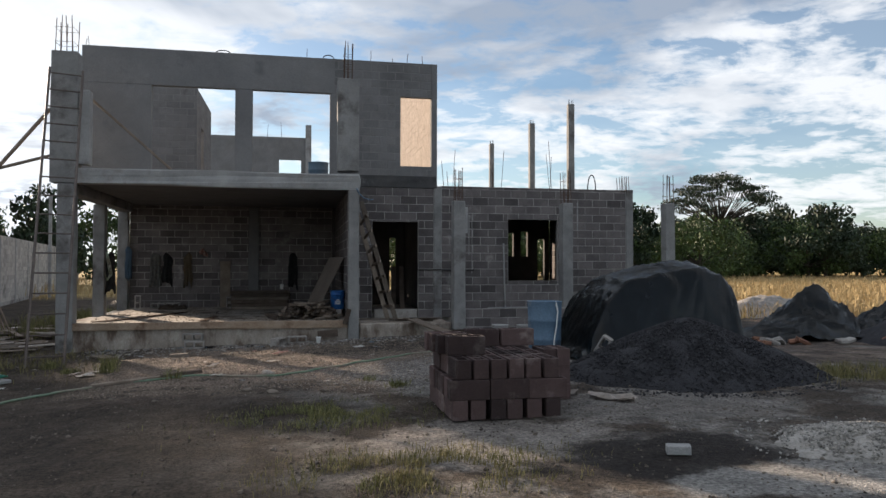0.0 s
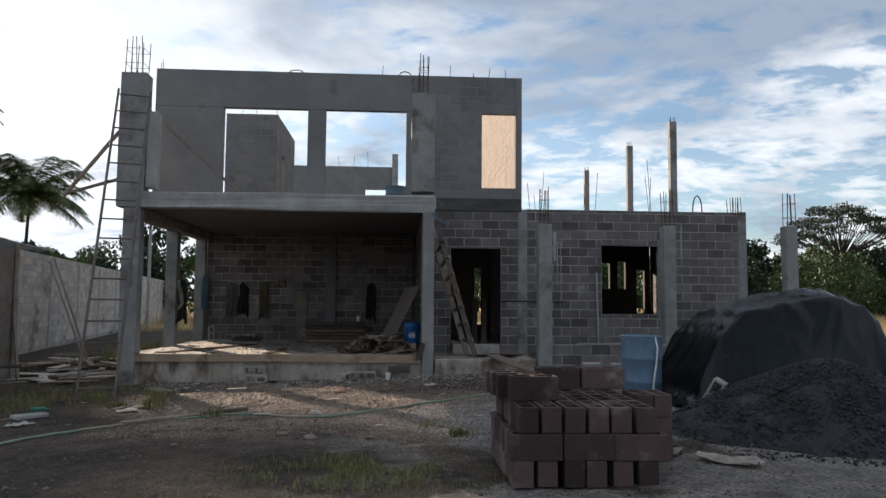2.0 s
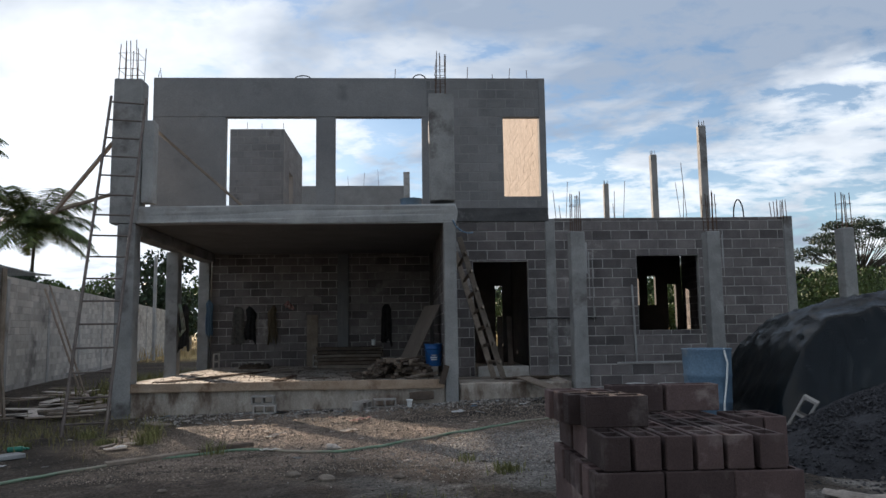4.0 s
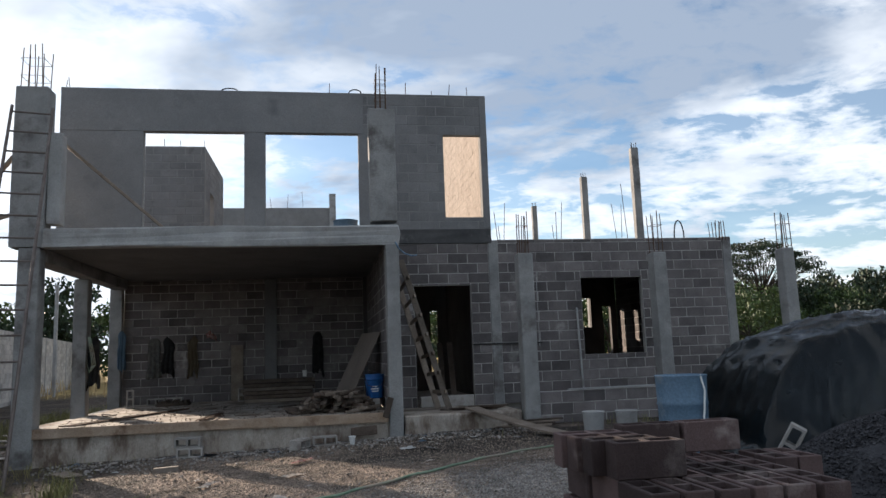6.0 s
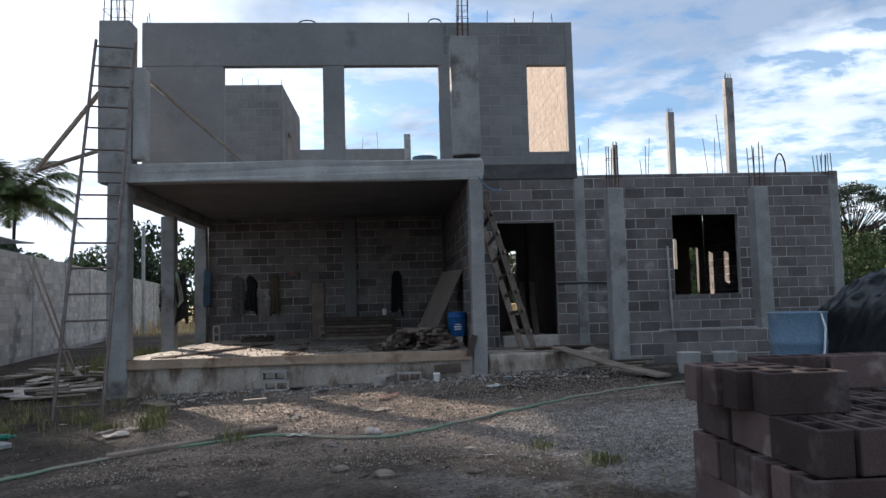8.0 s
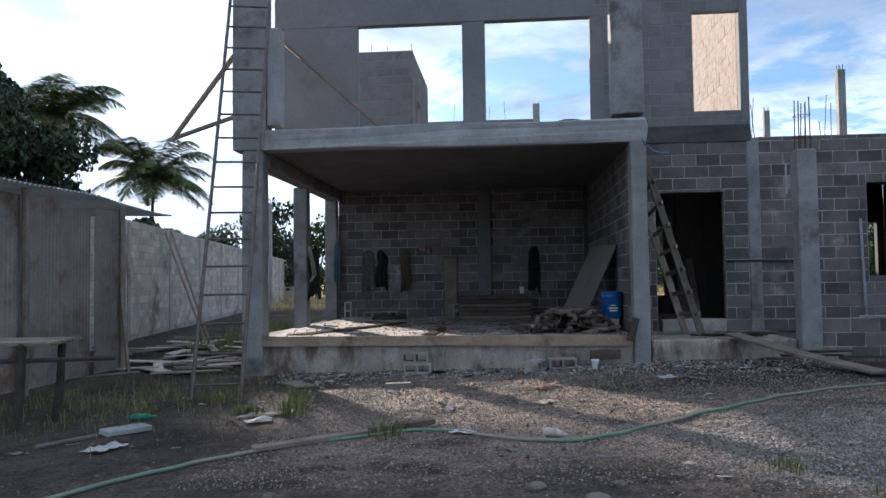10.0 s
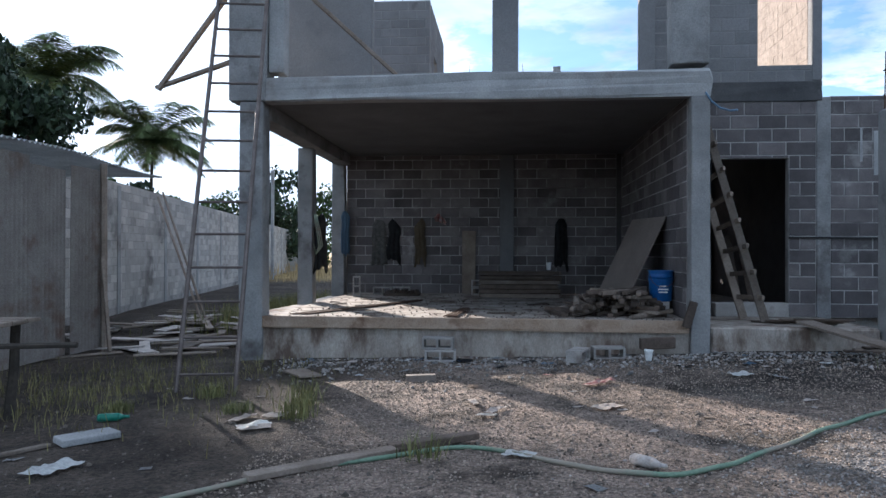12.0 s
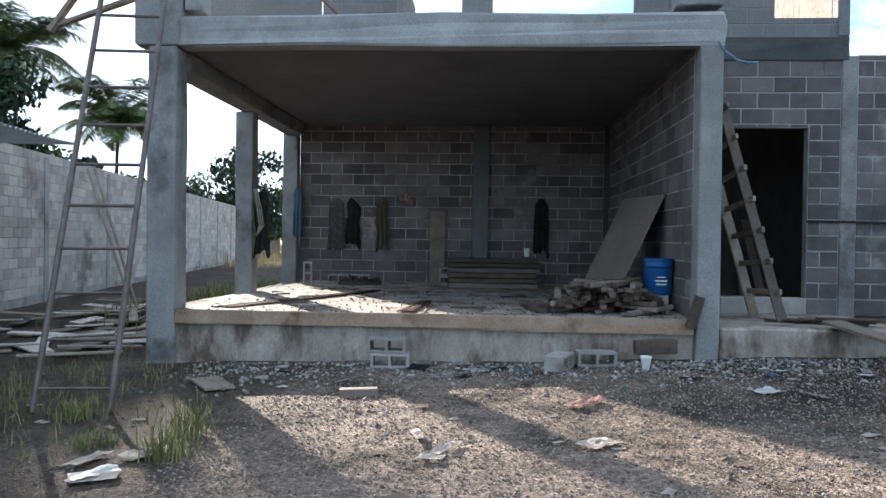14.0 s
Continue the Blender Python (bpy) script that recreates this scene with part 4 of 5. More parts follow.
def tarp(name, cx, cy, rx, ry, prof, label, seed, rz=0.0, n=72, fold=0.05):
    """A sheet draped over a heap: prof(u, v) is its height."""
    bm = bmesh.new()
    grid = []
    for j in range(n + 1):
        row = []
        for i in range(n + 1):
            u, v = 2 * i / n - 1, 2 * j / n - 1
            q = Vector((u * rx, v * ry, 0))
            q.rotate(Euler((0, 0, radians(rz))))
            x, y = cx + q.x, cy + q.y
            h = prof(u, v)
            f = 1 - abs(noise.noise((x * 1.7 + 2 * v, y * 1.4 + h * 1.2, seed)))
            f2 = 1 - abs(noise.noise((x * 4.1 - 3 * v + 2 * h, y * 3.3 + h * 2.2, seed + 4)))
            z = ground_z(x, y) + 0.02 + h + (fold * f ** 4 + 0.6 * fold * f2 ** 5) * min(1, h * 4 + 0.4) + 0.005 * noise.noise((x * 5, y * 5, seed))
            push = 0.09 * (0.5 - abs(noise.noise((x * 2.6 + 0.9 * h, h * 0.9, seed + 9)))) * min(1, h * 3) + 0.03 * (0.5 - abs(noise.noise((x * 7.0 - h * 2.5, h * 1.6, seed + 3))))
            row.append(bm.verts.new((x + push, y + push * 0.6, z)))
        grid.append(row)
    for j in range(n):
        for i in range(n):
            bm.faces.new((grid[j][i], grid[j][i + 1], grid[j + 1][i + 1], grid[j + 1][i]))
    bmesh.ops.solidify(bm, geom=bm.faces[:], thickness=0.006)
    return bm


CREST = ((-1.0, 0.0), (-0.88, 0.14), (-0.60, 0.93), (-0.40, 1.22), (0.05, 1.42), (0.52, 1.50), (0.70, 1.40), (0.86, 1.30), (0.96, 1.17), (1.0, 0.25))


def big_profile(u, v):
    for (a, ha), (b, hb) in zip(CREST[:-1], CREST[1:]):
        if u <= b + 1e-6:
            crest = ha + (hb - ha) * (u - a) / (b - a)
            break
    # flat sloping top, steep front that spreads at the foot, gathered folds towards the open end
    edge = 0.72 - 0.10 * smoothstep(0.3, 1.0, u) + 0.06 * noise.noise((u * 3.0, 0.4, 1.0))
    a = abs(v)
    if a < edge:
        top = 1.0 - 0.07 * (a / edge) ** 2
    else:
        t = (a - edge) / (1.0 - edge)
        top = 0.93 * (1 - t ** 1.25)
    return crest * max(0.0, top)


heap_tarp = empty("covered_heap")
part("tarpaulin", tarp("tarpaulin", 5.60, 11.45, 1.42, 1.10, big_profile, "", 2.2, 0, 110, 0.05), M_TARP, heap_tarp, smooth=True)
bm = bmesh.new()
pts = [(6.98, 11.45 + 0.62 * math.cos(t), 0.52 + 0.6 * math.sin(t)) for t in np.linspace(-0.2, math.pi + 0.2, 20)]
tube(bm, pts, 0.022, 6)
part("rim", bm, M_PLY, heap_tarp, "tan curved rim at the open end")
tagged(heap_tarp, "large heap under black plastic tarpaulin with folds", "tarpaulin heap")


def low_profile(u, v):
    a = math.exp(-((u + 0.1) ** 2 * 9 + v * v * 4)) * 0.95
    b = math.exp(-((u - 0.75) ** 2 * 12 + v * v * 4)) * 0.62
    c = math.exp(-((u + 0.55) ** 2 * 10 + (v + 0.5) ** 2 * 6)) * 0.35
    return max(0.0, max(a, b, c) - 0.05)


ob = part("tarpaulin", tarp("tarpaulin", 11.4, 14.2, 2.5, 1.5, low_profile, "", 6.7, 0, 90, 0.16), M_TARP, smooth=True)
tagged(ob, "crumpled black plastic tarpaulin over rubble", "tarpaulin")
bits = random.Random(31)
for k in range(14):
    x, y = bits.uniform(8.6, 11.2), bits.uniform(12.2, 13.2)
    bm = bmesh.new()
    box(bm, -0.14, 0.14, -0.08, 0.08, -0.04, 0.04)
    worn(bm, 0.02, 0.012, 0, k)
    ob = part("rubble_chunk", bm, M_BRICKRED if k % 3 == 0 else M_GREYBLOCK)
    ob.matrix_basis = pose(x, y, ground_z(x, y) + 0.06, bits.uniform(-25, 25), bits.uniform(-25, 25), bits.uniform(0, 180))
    tagged(ob, "broken masonry chunk beside the tarpaulin", "rubble", "rubble by the tarpaulin")
bm = bmesh.new()
box(bm, -0.17, 0.17, -0.09, 0.09, -0.06, 0.06)
worn(bm, 0.015, 0.008, 0, 3)
ob = part("stone_block", bm, M_GREYBLOCK)
ob.matrix_basis = pose(5.62, 9.75, 0.50, 6, -8, 20)
tagged(ob, "grey block lying on gravel against the tarpaulin", "block")

# ---- barrel and pails ----
def drum(name, x, y, z, r0, r1, h, material, label, category, ribs=()):
    e = empty(name, x, y, z)
    bm = bmesh.new()
    prof = [(0.0, r0 * 0.97), (0.02, r0)] + [q for zz in ribs for q in ((zz - 0.02, r0 + (r1 - r0) * zz / h), (zz, r0 + (r1 - r0) * zz / h + 0.012), (zz + 0.02, r0 + (r1 - r0) * zz / h))] + [(h - 0.02, r1), (h, r1 + 0.008), (h, r1 - 0.015), (0.05, r0 - 0.02)]
    n, rings = 28, []
    for zz, r in prof:
        rings.append([bm.verts.new((r * math.cos(2 * math.pi * i / n), r * math.sin(2 * math.pi * i / n), zz)) for i in range(n)])
    for a, b in zip(rings[:-1], rings[1:]):
        for i in range(n):
            bm.faces.new((a[i], a[(i + 1) % n], b[(i + 1) % n], b[i]))
    bm.faces.new(rings[-1])
    bm.faces.new(rings[0][::-1])
    body = part("body", bm, material, e, smooth=True)
    bm = bmesh.new()
    tube(bm, [((r1 + 0.004) * math.cos(2 * math.pi * i / 28), (r1 + 0.004) * math.sin(2 * math.pi * i / 28), h) for i in range(29)], 0.008 if h > 0.2 else 0.003, 5)
    part("rim", bm, material, body)
    tagged(e, label, category)
    return e


barrel = drum("barrel", 3.93, 11.25, ground_z(4, 11.2), 0.25, 0.275, 0.90, M_BLUE, "faded blue plastic barrel with open top", "barrel", (0.3, 0.6))
drum("barrel", 0.54, 19.6, DECK - 0.05, 0.25, 0.265, 0.70, M_BLUE, "blue plastic barrel standing on the upper deck", "barrel", (0.25, 0.5))
bm = bmesh.new()
tube(bm, [(0.1, -0.25, 0.91), (0.12, -0.29, 0.75), (0.1, -0.29, 0.55), (0.06, -0.29, 0.3), (0.05, -0.28, 0.05)], 0.011, 6)
part("hose_end", bm, M_WHITE, barrel, "pale thin hose hanging over the rim")
for x, y in ((4.12, 14.55), (4.62, 14.45)):
    drum("cement_pail", x, y, ground_z(x, y), 0.15, 0.165, 0.30, M_CONC, "cement-crusted grey pail on the ground", "pail")
pail = drum("bucket", 0.925, 17.05, FLOOR + 0.192, 0.15, 0.168, 0.42, M_BUCKET, "blue plastic bucket on the porch slab", "bucket", (0.30, 0.34))
bm = bmesh.new()
for zz, w in ((0.20, 0.05), (0.16, 0.07), (0.12, 0.06)):
    box(bm, -w, w, -0.166, -0.160, zz, zz + 0.018)
part("label_print", bm, M_WHITE, pail, "white printed bars on the bucket")
bm = bmesh.new()
tube(bm, [(0.172 * math.cos(t), -0.03, 0.36 - 0.16 * math.sin(t)) for t in np.linspace(0, math.pi, 12)], 0.004, 5)
ob = part("handle", bm, M_STEEL, pail, "thin wire handle")
ob.location = (0, -0.14, 0)
drum("paper_cup", 0.45, 15.40, ground_z(0.45, 15.4) + 0.02, 0.035, 0.05, 0.13, M_WHITE, "white plastic cup on the ground", "cup")
drum("tin_can", -0.42, 20.9, FLOOR + 0.53, 0.045, 0.05, 0.14, M_WHITE, "pale can on the timber stack", "can")

# ---- porch contents ----
bd = bmesh.new()
box(bd, 0, 1.2, -0.009, 0.009, 0, 1.55)
worn(bd, 0.003, 0.002, 0, 2)
ob = part("plywood_board", bd, M_PLY)
ob.matrix_basis = Matrix.Translation((0.42, 17.3, FLOOR + 0.01)) @ pose(0, 0, 0, 0, 0, 104) @ pose(0, 0, 0, 26.5, 0, 0)
tagged(ob, "large tan plywood board leaning on the porch wall", "board")
piler = random.Random(17)
for k in range(126):
    layer = k % 7
    x, y = piler.uniform(-0.65, 0.95) * (1 - 0.11 * layer) + 0.05 * layer, piler.uniform(16.45, 17.25)
    L, a = piler.uniform(0.3, 0.75), piler.gauss(1.35, 0.5)
    z = FLOOR + 0.03 + layer * 0.05
    dx, dy = L / 2 * math.cos(a), L / 2 * math.sin(a)
    if max(abs(dx) + x, x) > 1.0 or y - abs(dy) < 16.2:
        x, y = min(x, 0.98 - abs(dx)), max(y, 16.2 + abs(dy))
    plank("wood_offcut", (x - dx, y - dy, z), (x + dx, y + dy, z + piler.uniform(-0.02, 0.06)), piler.uniform(0.045, 0.09), piler.uniform(0.035, 0.06), M_DARKWOOD if k % 3 else M_WOOD, "short weathered wood offcut in a heap on the slab", "wood", "heap of wood offcuts")
for r in range(6):
    for c in range(4):
        plank("timber", (-1.78 + 0.05 * piler.random(), 20.6 + 0.11 * c, FLOOR + 0.04 + 0.085 * r), (-0.28 + 0.1 * piler.random(), 20.6 + 0.11 * c, FLOOR + 0.04 + 0.085 * r), 0.1, 0.07, M_DARKWOOD if (r + c) % 3 else M_WOOD, "long dark timber in a stack by the rear wall", "timber", "stacked timbers")
plank("upright_board", (-2.02, 21.6, FLOOR), (-2.02, 21.77, FLOOR + 1.3), 0.28, 0.025, M_WOOD, "pale board standing against the rear wall", "board")
ob = bpy.context.scene.objects["upright_board"]
ob.matrix_basis = pose(-2.02, 21.72, FLOOR, 0, -90, 90)
bd = bmesh.new()
box(bd, -0.35, 0.35, -0.2, 0.2, 0, 0.06)
for k in range(9):
    x = -0.3 + 0.07 * k
    box(bd, x, x + 0.05, -0.2, 0.18, 0.06, 0.1 + 0.015 * (k % 3))
ob = part("sack_pile", worn(bd, 0.01, 0.01, 0, 3), M_DARKWOOD)
ob.location = (-3.3, 20.9, FLOOR)
tagged(ob, "low dark pile of lath pieces on the slab", "wood")
for grp, (x0, y0, x1, y1, n) in enumerate(((-4.05, 16.35, -2.75, 19.3, 9), (-1.95, 16.3, -1.85, 17.6, 12))):
    for k in range(n):
        o = piler.uniform(-0.12, 0.12)
        bm = bmesh.new()
        rod(bm, (x0 + o + piler.uniform(-0.1, 0.1), y0, FLOOR + 0.012), (x1 + o * 0.6, y1, FLOOR + 0.014 + 0.006 * (k % 3)), 0.008, 5)
        ob = part("rebar_rod", bm, M_STEEL)
        tagged(ob, "rusty steel rod lying on the porch slab", "rebar", "rods on the slab")
plank("stained_board", (1.03, 16.03, 0.10), (1.13, 16.035, 0.43), 0.05, 0.10, M_DARKWOOD, "short dark brown board leaning on the porch column")
plank("charred_board", (0.45, 15.96, -0.10), (0.88, 15.98, -0.08), 0.1, 0.14, M_DARKWOOD, "charred board lying against the slab")


def garment(x, y, z, w, h, material, label, seed, rz=0.0):
    bm = bmesh.new()
    n, mrows = 14, 16
    grid = []
    for j in range(mrows + 1):
        t = j / mrows
        ww = w * (0.30 + 0.55 * smoothstep(0, 0.12, t) + 0.2 * t) * (1 + 0.35 * noise.noise((t * 4, seed * 1.7, 0)))
        row = []
        for i in range(n + 1):
            u = i / n * 2 - 1
            dep = -0.035 - 0.03 * math.sin(u * 9 + seed + t * 1.5) * t - 0.02 * (1 - u * u)
            row.append(bm.verts.new((u * ww / 2 + 0.03 * noise.noise((t * 2, seed, 3)), dep, -t * h + 0.22 * h * t * noise.noise((u * 1.8, seed, 5)) - 0.04 * u * (seed % 3 - 1))))
        grid.append(row)
    for j in range(mrows):
        for i in range(n):
            bm.faces.new((grid[j][i], grid[j + 1][i], grid[j + 1][i + 1], grid[j][i + 1]))
    bmesh.ops.solidify(bm, geom=bm.faces[:], thickness=0.008)
    ob = part("hanging_clothes", bm, material, smooth=True)
    ob.matrix_basis = pose(x, y, z, 0, 0, rz)
    return tagged(ob, label, "clothes", "clothes on the wall")


garment(-3.92, 21.8, 1.72, 0.34, 0.95, M_GREYCLOTH, "grey patterned work shirt hanging on block wall", 1)
garment(-3.60, 21.8, 1.72, 0.28, 0.85, M_CLOTH, "dark trousers hanging on block wall", 2)
garment(-3.05, 21.8, 1.72, 0.24, 0.9, M_TANCLOTH, "tan cloth hanging on block wall", 3)
garment(-0.12, 21.8, 1.75, 0.3, 1.0, M_CLOTH, "black jacket hanging on block wall", 4)
garment(-2.62, 21.8, 1.82, 0.22, 0.16, M_REDCLOTH, "red and white cap hanging on block wall", 5)
garment(-4.47, 19.08, 1.68, 0.24, 0.95, M_CLOTH, "dark cloth hanging on the porch column", 6)
garment(-4.60, 21.58, 1.9, 0.18, 0.9, M_BLUE, "pale blue cloth hanging on the rear column", 7)
for k in range(3):
    bm = bmesh.new()
    tube(bm, [(-4.56 + 0.02 * k, 18.96, 1.7), (-4.50 + 0.03 * k, 18.93, 1.4), (-4.46 + 0.03 * k, 18.93, 1.15), (-4.52, 18.95, 1.0), (-4.57, 18.97, 1.2)], 0.012, 6)
    ob = part("hose_coil", bm, M_HOSE, smooth=True)
    tagged(ob, "green hose loop hung on the porch column", "hose")

# doorway and terrace
for k, (x, a) in enumerate(((2.5, 6), (2.72, 10))):
    plank("leaning_board", (x - 0.1, 18.35, 0.14), (x + 0.05, 19.6, 1.35), 0.12, 0.03, M_DARKWOOD, "dark board leaning inside the doorway")
bm = bmesh.new()
nb, prev = 12, None
for i in range(nb + 1):
    t = i / nb
    c = Vector((2.55, 16.25, 0.16)).lerp(Vector((3.55, 14.05, ground_z(3.55, 14.0) + 0.03)), t) + Vector((0, 0, -0.03 * math.sin(math.pi * t)))
    s = Vector((0.91, 0.41, 0)) * 0.14
    cur = [bm.verts.new(c + s * k + Vector((0, 0, h))) for k, h in ((-1, 0), (1, 0), (1, 0.03), (-1, 0.03))]
    if prev:
        for a in range(4):
            b = (a + 1) % 4
            bm.faces.new((prev[a], prev[b], cur[b], cur[a]))
    else:
        bm.faces.new(cur)
    prev = cur
bm.faces.new(prev[::-1])
bmesh.ops.recalc_face_normals(bm, faces=bm.faces)
ob = part("bowed_plank", bm, M_WOOD)
tagged(ob, "long bowed plank ramping down from the doorstep", "board")
for k in range(5):
    plank("board", (2.9 + 0.1 * k, 15.95 - 0.03 * k, ground_z(3, 15.9) + 0.02 + 0.026 * k), (3.75 + 0.08 * k, 15.75 + 0.05 * k, ground_z(3, 15.9) + 0.02 + 0.026 * k), 0.12, 0.022, M_WOOD if k % 2 else M_DARKWOOD, "weathered board in a low pile by the step", "board", "boards by the step")
for k in range(4):
    plank("board", (2.1 + 0.15 * k, 16.9 - 0.1 * k, 0.118 + 0.02 * k), (3.1 + 0.05 * k, 16.6 - 0.05 * k, 0.118 + 0.02 * k), 0.12, 0.02, M_DARKWOOD, "dark board lying on the doorstep landing")
plank("pipe", (4.25, P - 0.05, 0.425), (5.95, P - 0.04, 0.43), 0.03, 0.03, M_CONC, "long pale pipe lying on the plinth wall", "pipe")
plank("pipe", (5.17, F - 0.04, -0.1), (5.12, F - 0.03, 1.95), 0.035, 0.035, M_CONC, "pale upright pipe by the window opening", "pipe")
for k in range(7):
    plank("timber", (6.7 + 0.12 * k, P + 0.0 + 0.1 * (k % 3), 0.43 + 0.05 * (k // 3)), (8.9 + 0.1 * k, P + 0.25 + 0.08 * (k % 3), 0.47 + 0.06 * (k // 3)), 0.09, 0.045, M_DARKWOOD, "dark timber lying on the plinth wall", "timber", "timbers on the plinth")
plank("black_cable", (2.93, F - 0.02, 1.28), (4.35, F - 0.02, 1.27), 0.03, 0.025, M_CLOTH, "black cable strung along the block wall", "cable")
for r in range(5):
    for c in range(3):
        copy_thing(proto, pose(9.75 + 0.4 * c, 19.4 + 0.02 * r, ground_z(9.8, 19) + 0.1 + 0.192 * r, 0, 0, 0))
for r in range(4):
    copy_thing(grey, pose(9.3 + 0.1 * (r % 2), 18.6, ground_z(9.3, 18.6) + 0.1 + 0.19 * r, 0, 0, 10))

# ---- hose, litter ----
HOSE = [(-5.2, 7.8), (-4.5, 8.45), (-3.66, 9.3), (-2.95, 10.45), (-2.3, 11.05), (-1.5, 11.55), (-1.05, 11.25), (-0.6, 10.88), (-0.15, 10.85), (0.45, 11.35), (1.12, 12.05), (2.2, 12.95), (3.2, 13.45), (4.3, 13.82), (5.6, 14.1), (6.6, 14.6)]
pts = []
for i in range(len(HOSE) - 1):
    p0, p1, p2, p3 = (Vector(HOSE[min(max(i + k, 0), len(HOSE) - 1)]) for k in (-1, 0, 1, 2))
    for s in range(8):
        t = s / 8
        q = 0.5 * (2 * p1 + (p2 - p0) * t + (2 * p0 - 5 * p1 + 4 * p2 - p3) * t * t + (3 * p1 - p0 - 3 * p2 + p3) * t ** 3)
        pts.append((q.x, q.y, lumpy(q.x, q.y) + 0.016))
cu = bpy.data.curves.new("garden_hose", "CURVE")
cu.dimensions, cu.bevel_depth, cu.bevel_resolution = "3D", 0.016, 2
sp = cu.splines.new("POLY")
sp.points.add(len(pts) - 1)
for q, p in zip(sp.points, pts):
    q.co = (*p, 1)
cu.materials.append(M_HOSE)
tagged(new("garden_hose", cu), "dusty green garden hose winding over the yard", "hose")
plank("plank", (-2.72, 10.72, lumpy(-2.7, 10.7) + 0.03), (-1.95, 11.4, lumpy(-2, 11.4) + 0.04), 0.1, 0.04)
plank("plank", (-2.0, 11.45, lumpy(-2, 11.4) + 0.04), (-1.42, 11.75, lumpy(-1.4, 11.7) + 0.06), 0.09, 0.05, M_DARKWOOD)
plank("plank", (-3.75, 15.1, lumpy(-3.7, 15) + 0.03), (-3.4, 14.6, lumpy(-3.4, 14.6) + 0.03), 0.26, 0.025)
plank("brick", (-2.3, 14.4, lumpy(-2.2, 14.4) + 0.035), (-1.98, 14.45, lumpy(-2, 14.4) + 0.035), 0.1, 0.07, M_PLY, "tan brick lying on the gravel", "brick")
plank("stone_chunk", (2.88, 5.35, lumpy(2.9, 5.3) + 0.04), (3.05, 5.28, lumpy(3, 5.3) + 0.04), 0.1, 0.07, M_CONC, "pale concrete chunk on the ground", "stone")
plank("board", (-6.0, 17.6, lumpy(-6, 17.6) + 0.03), (-4.9, 17.9, lumpy(-5, 17.9) + 0.05), 0.3, 0.02, M_PAPER, "pale sheet of board on the ground")
bm = bmesh.new()
B0, B1 = Vector((-0.47, 11.05, lumpy(-0.45, 11.1) + 0.04)), Vector((-0.30, 10.88, lumpy(-0.4, 11) + 0.04))
for s, e, r0, r1 in ((0, 0.1, 0.02, 0.036), (0.1, 0.62, 0.036, 0.034), (0.62, 0.85, 0.034, 0.014), (0.85, 1.0, 0.014, 0.014)):
    rod(bm, B0.lerp(B1, s), B0.lerp(B1, e), r0, 10, r1)
tagged(part("bottle", bm, M_PAPER, smooth=True), "crushed pale plastic bottle beside the hose", "bottle")


def sheet(x, y, w, h, material, label, seed, lift=0.02):
    bm = bmesh.new()
    n = 6
    rng = random.Random(seed)
    a = rng.uniform(0, 3)
    grid = []
    for j in range(n + 1):
        row = []
        for i in range(n + 1):
            u, v = (i / n - 0.5) * w, (j / n - 0.5) * h
            px, py = x + u * math.cos(a) - v * math.sin(a), y + u * math.sin(a) + v * math.cos(a)
            row.append(bm.verts.new((px, py, lumpy(px, py) + lift + 0.16 * w * abs(noise.noise((u * 9, v * 9, seed))))))
        grid.append(row)
    for j in range(n):
        for i in range(n):
            bm.faces.new((grid[j][i], grid[j][i + 1], grid[j + 1][i + 1], grid[j + 1][i]))
    bmesh.ops.solidify(bm, geom=bm.faces[:], thickness=0.003)
    ob = part("paper_scrap", bm, material)
    return tagged(ob, label, "litter", "litter")


sheet(-1.13, 11.3, 0.2, 0.16, M_WHITE, "crumpled white paper scrap beside the hose", 2)
sheet(-0.36, 12.9, 0.24, 0.18, M_PAPER, "pale paper scrap on the gravel", 3)
sheet(-0.3, 14.0, 0.35, 0.14, M_REDCLOTH, "pinkish torn wrapper on the gravel", 4)
sheet(-1.5, 13.0, 0.3, 0.06, M_PAPER, "thin pale scrap on the gravel", 5)
sheet(3.4, 7.5, 0.5, 0.22, M_PAPER, "flattened cement bag scrap by the gravel", 6)
sheet(3.0, 7.9, 0.3, 0.25, M_PAPER, "flattened cement bag scrap by the gravel", 7)
sheet(-3.2, 12.2, 0.25, 0.15, M_WHITE, "dirty white plastic bag on the earth", 8)
sheet(-1.75, 15.7, 0.2, 0.2, M_CLOTH, "black plastic scrap by the slab", 9)
sheet(-1.85, 15.66, 0.12, 0.1, M_BUCKET, "small blue plastic scrap by the slab", 10)
sheet(-4.05, 10.95, 0.34, 0.2, M_WHITE, "crumpled newspaper sheet on the dark earth", 11)
sheet(-3.4, 12.5, 0.3, 0.12, M_PAPER, "torn pale sack scrap on the dark earth", 12)
sheet(-3.1, 12.6, 0.28, 0.18, M_PAPER, "torn pale sack scrap beside the grass tuft", 13)
sheet(-3.18, 12.15, 0.26, 0.14, M_PAPER, "crushed pale bag on the dark earth", 14)
sheet(-1.38, 12.55, 0.16, 0.1, M_ROOFTIN, "pale silvery plastic scrap on the gravel", 15)
sheet(-1.3, 12.75, 0.28, 0.07, M_PAPER, "long pale paper strip on the gravel", 16)
sheet(-1.55, 13.88, 0.13, 0.1, M_LIP, "small orange-brown wrapper on the gravel", 17)
sheet(1.21, 14.41, 0.22, 0.14, M_WHITE, "clear crumpled plastic scrap on the dark soil", 18)
sheet(1.55, 14.3, 0.18, 0.08, M_CONC, "flat pale chip on the dark soil", 19)
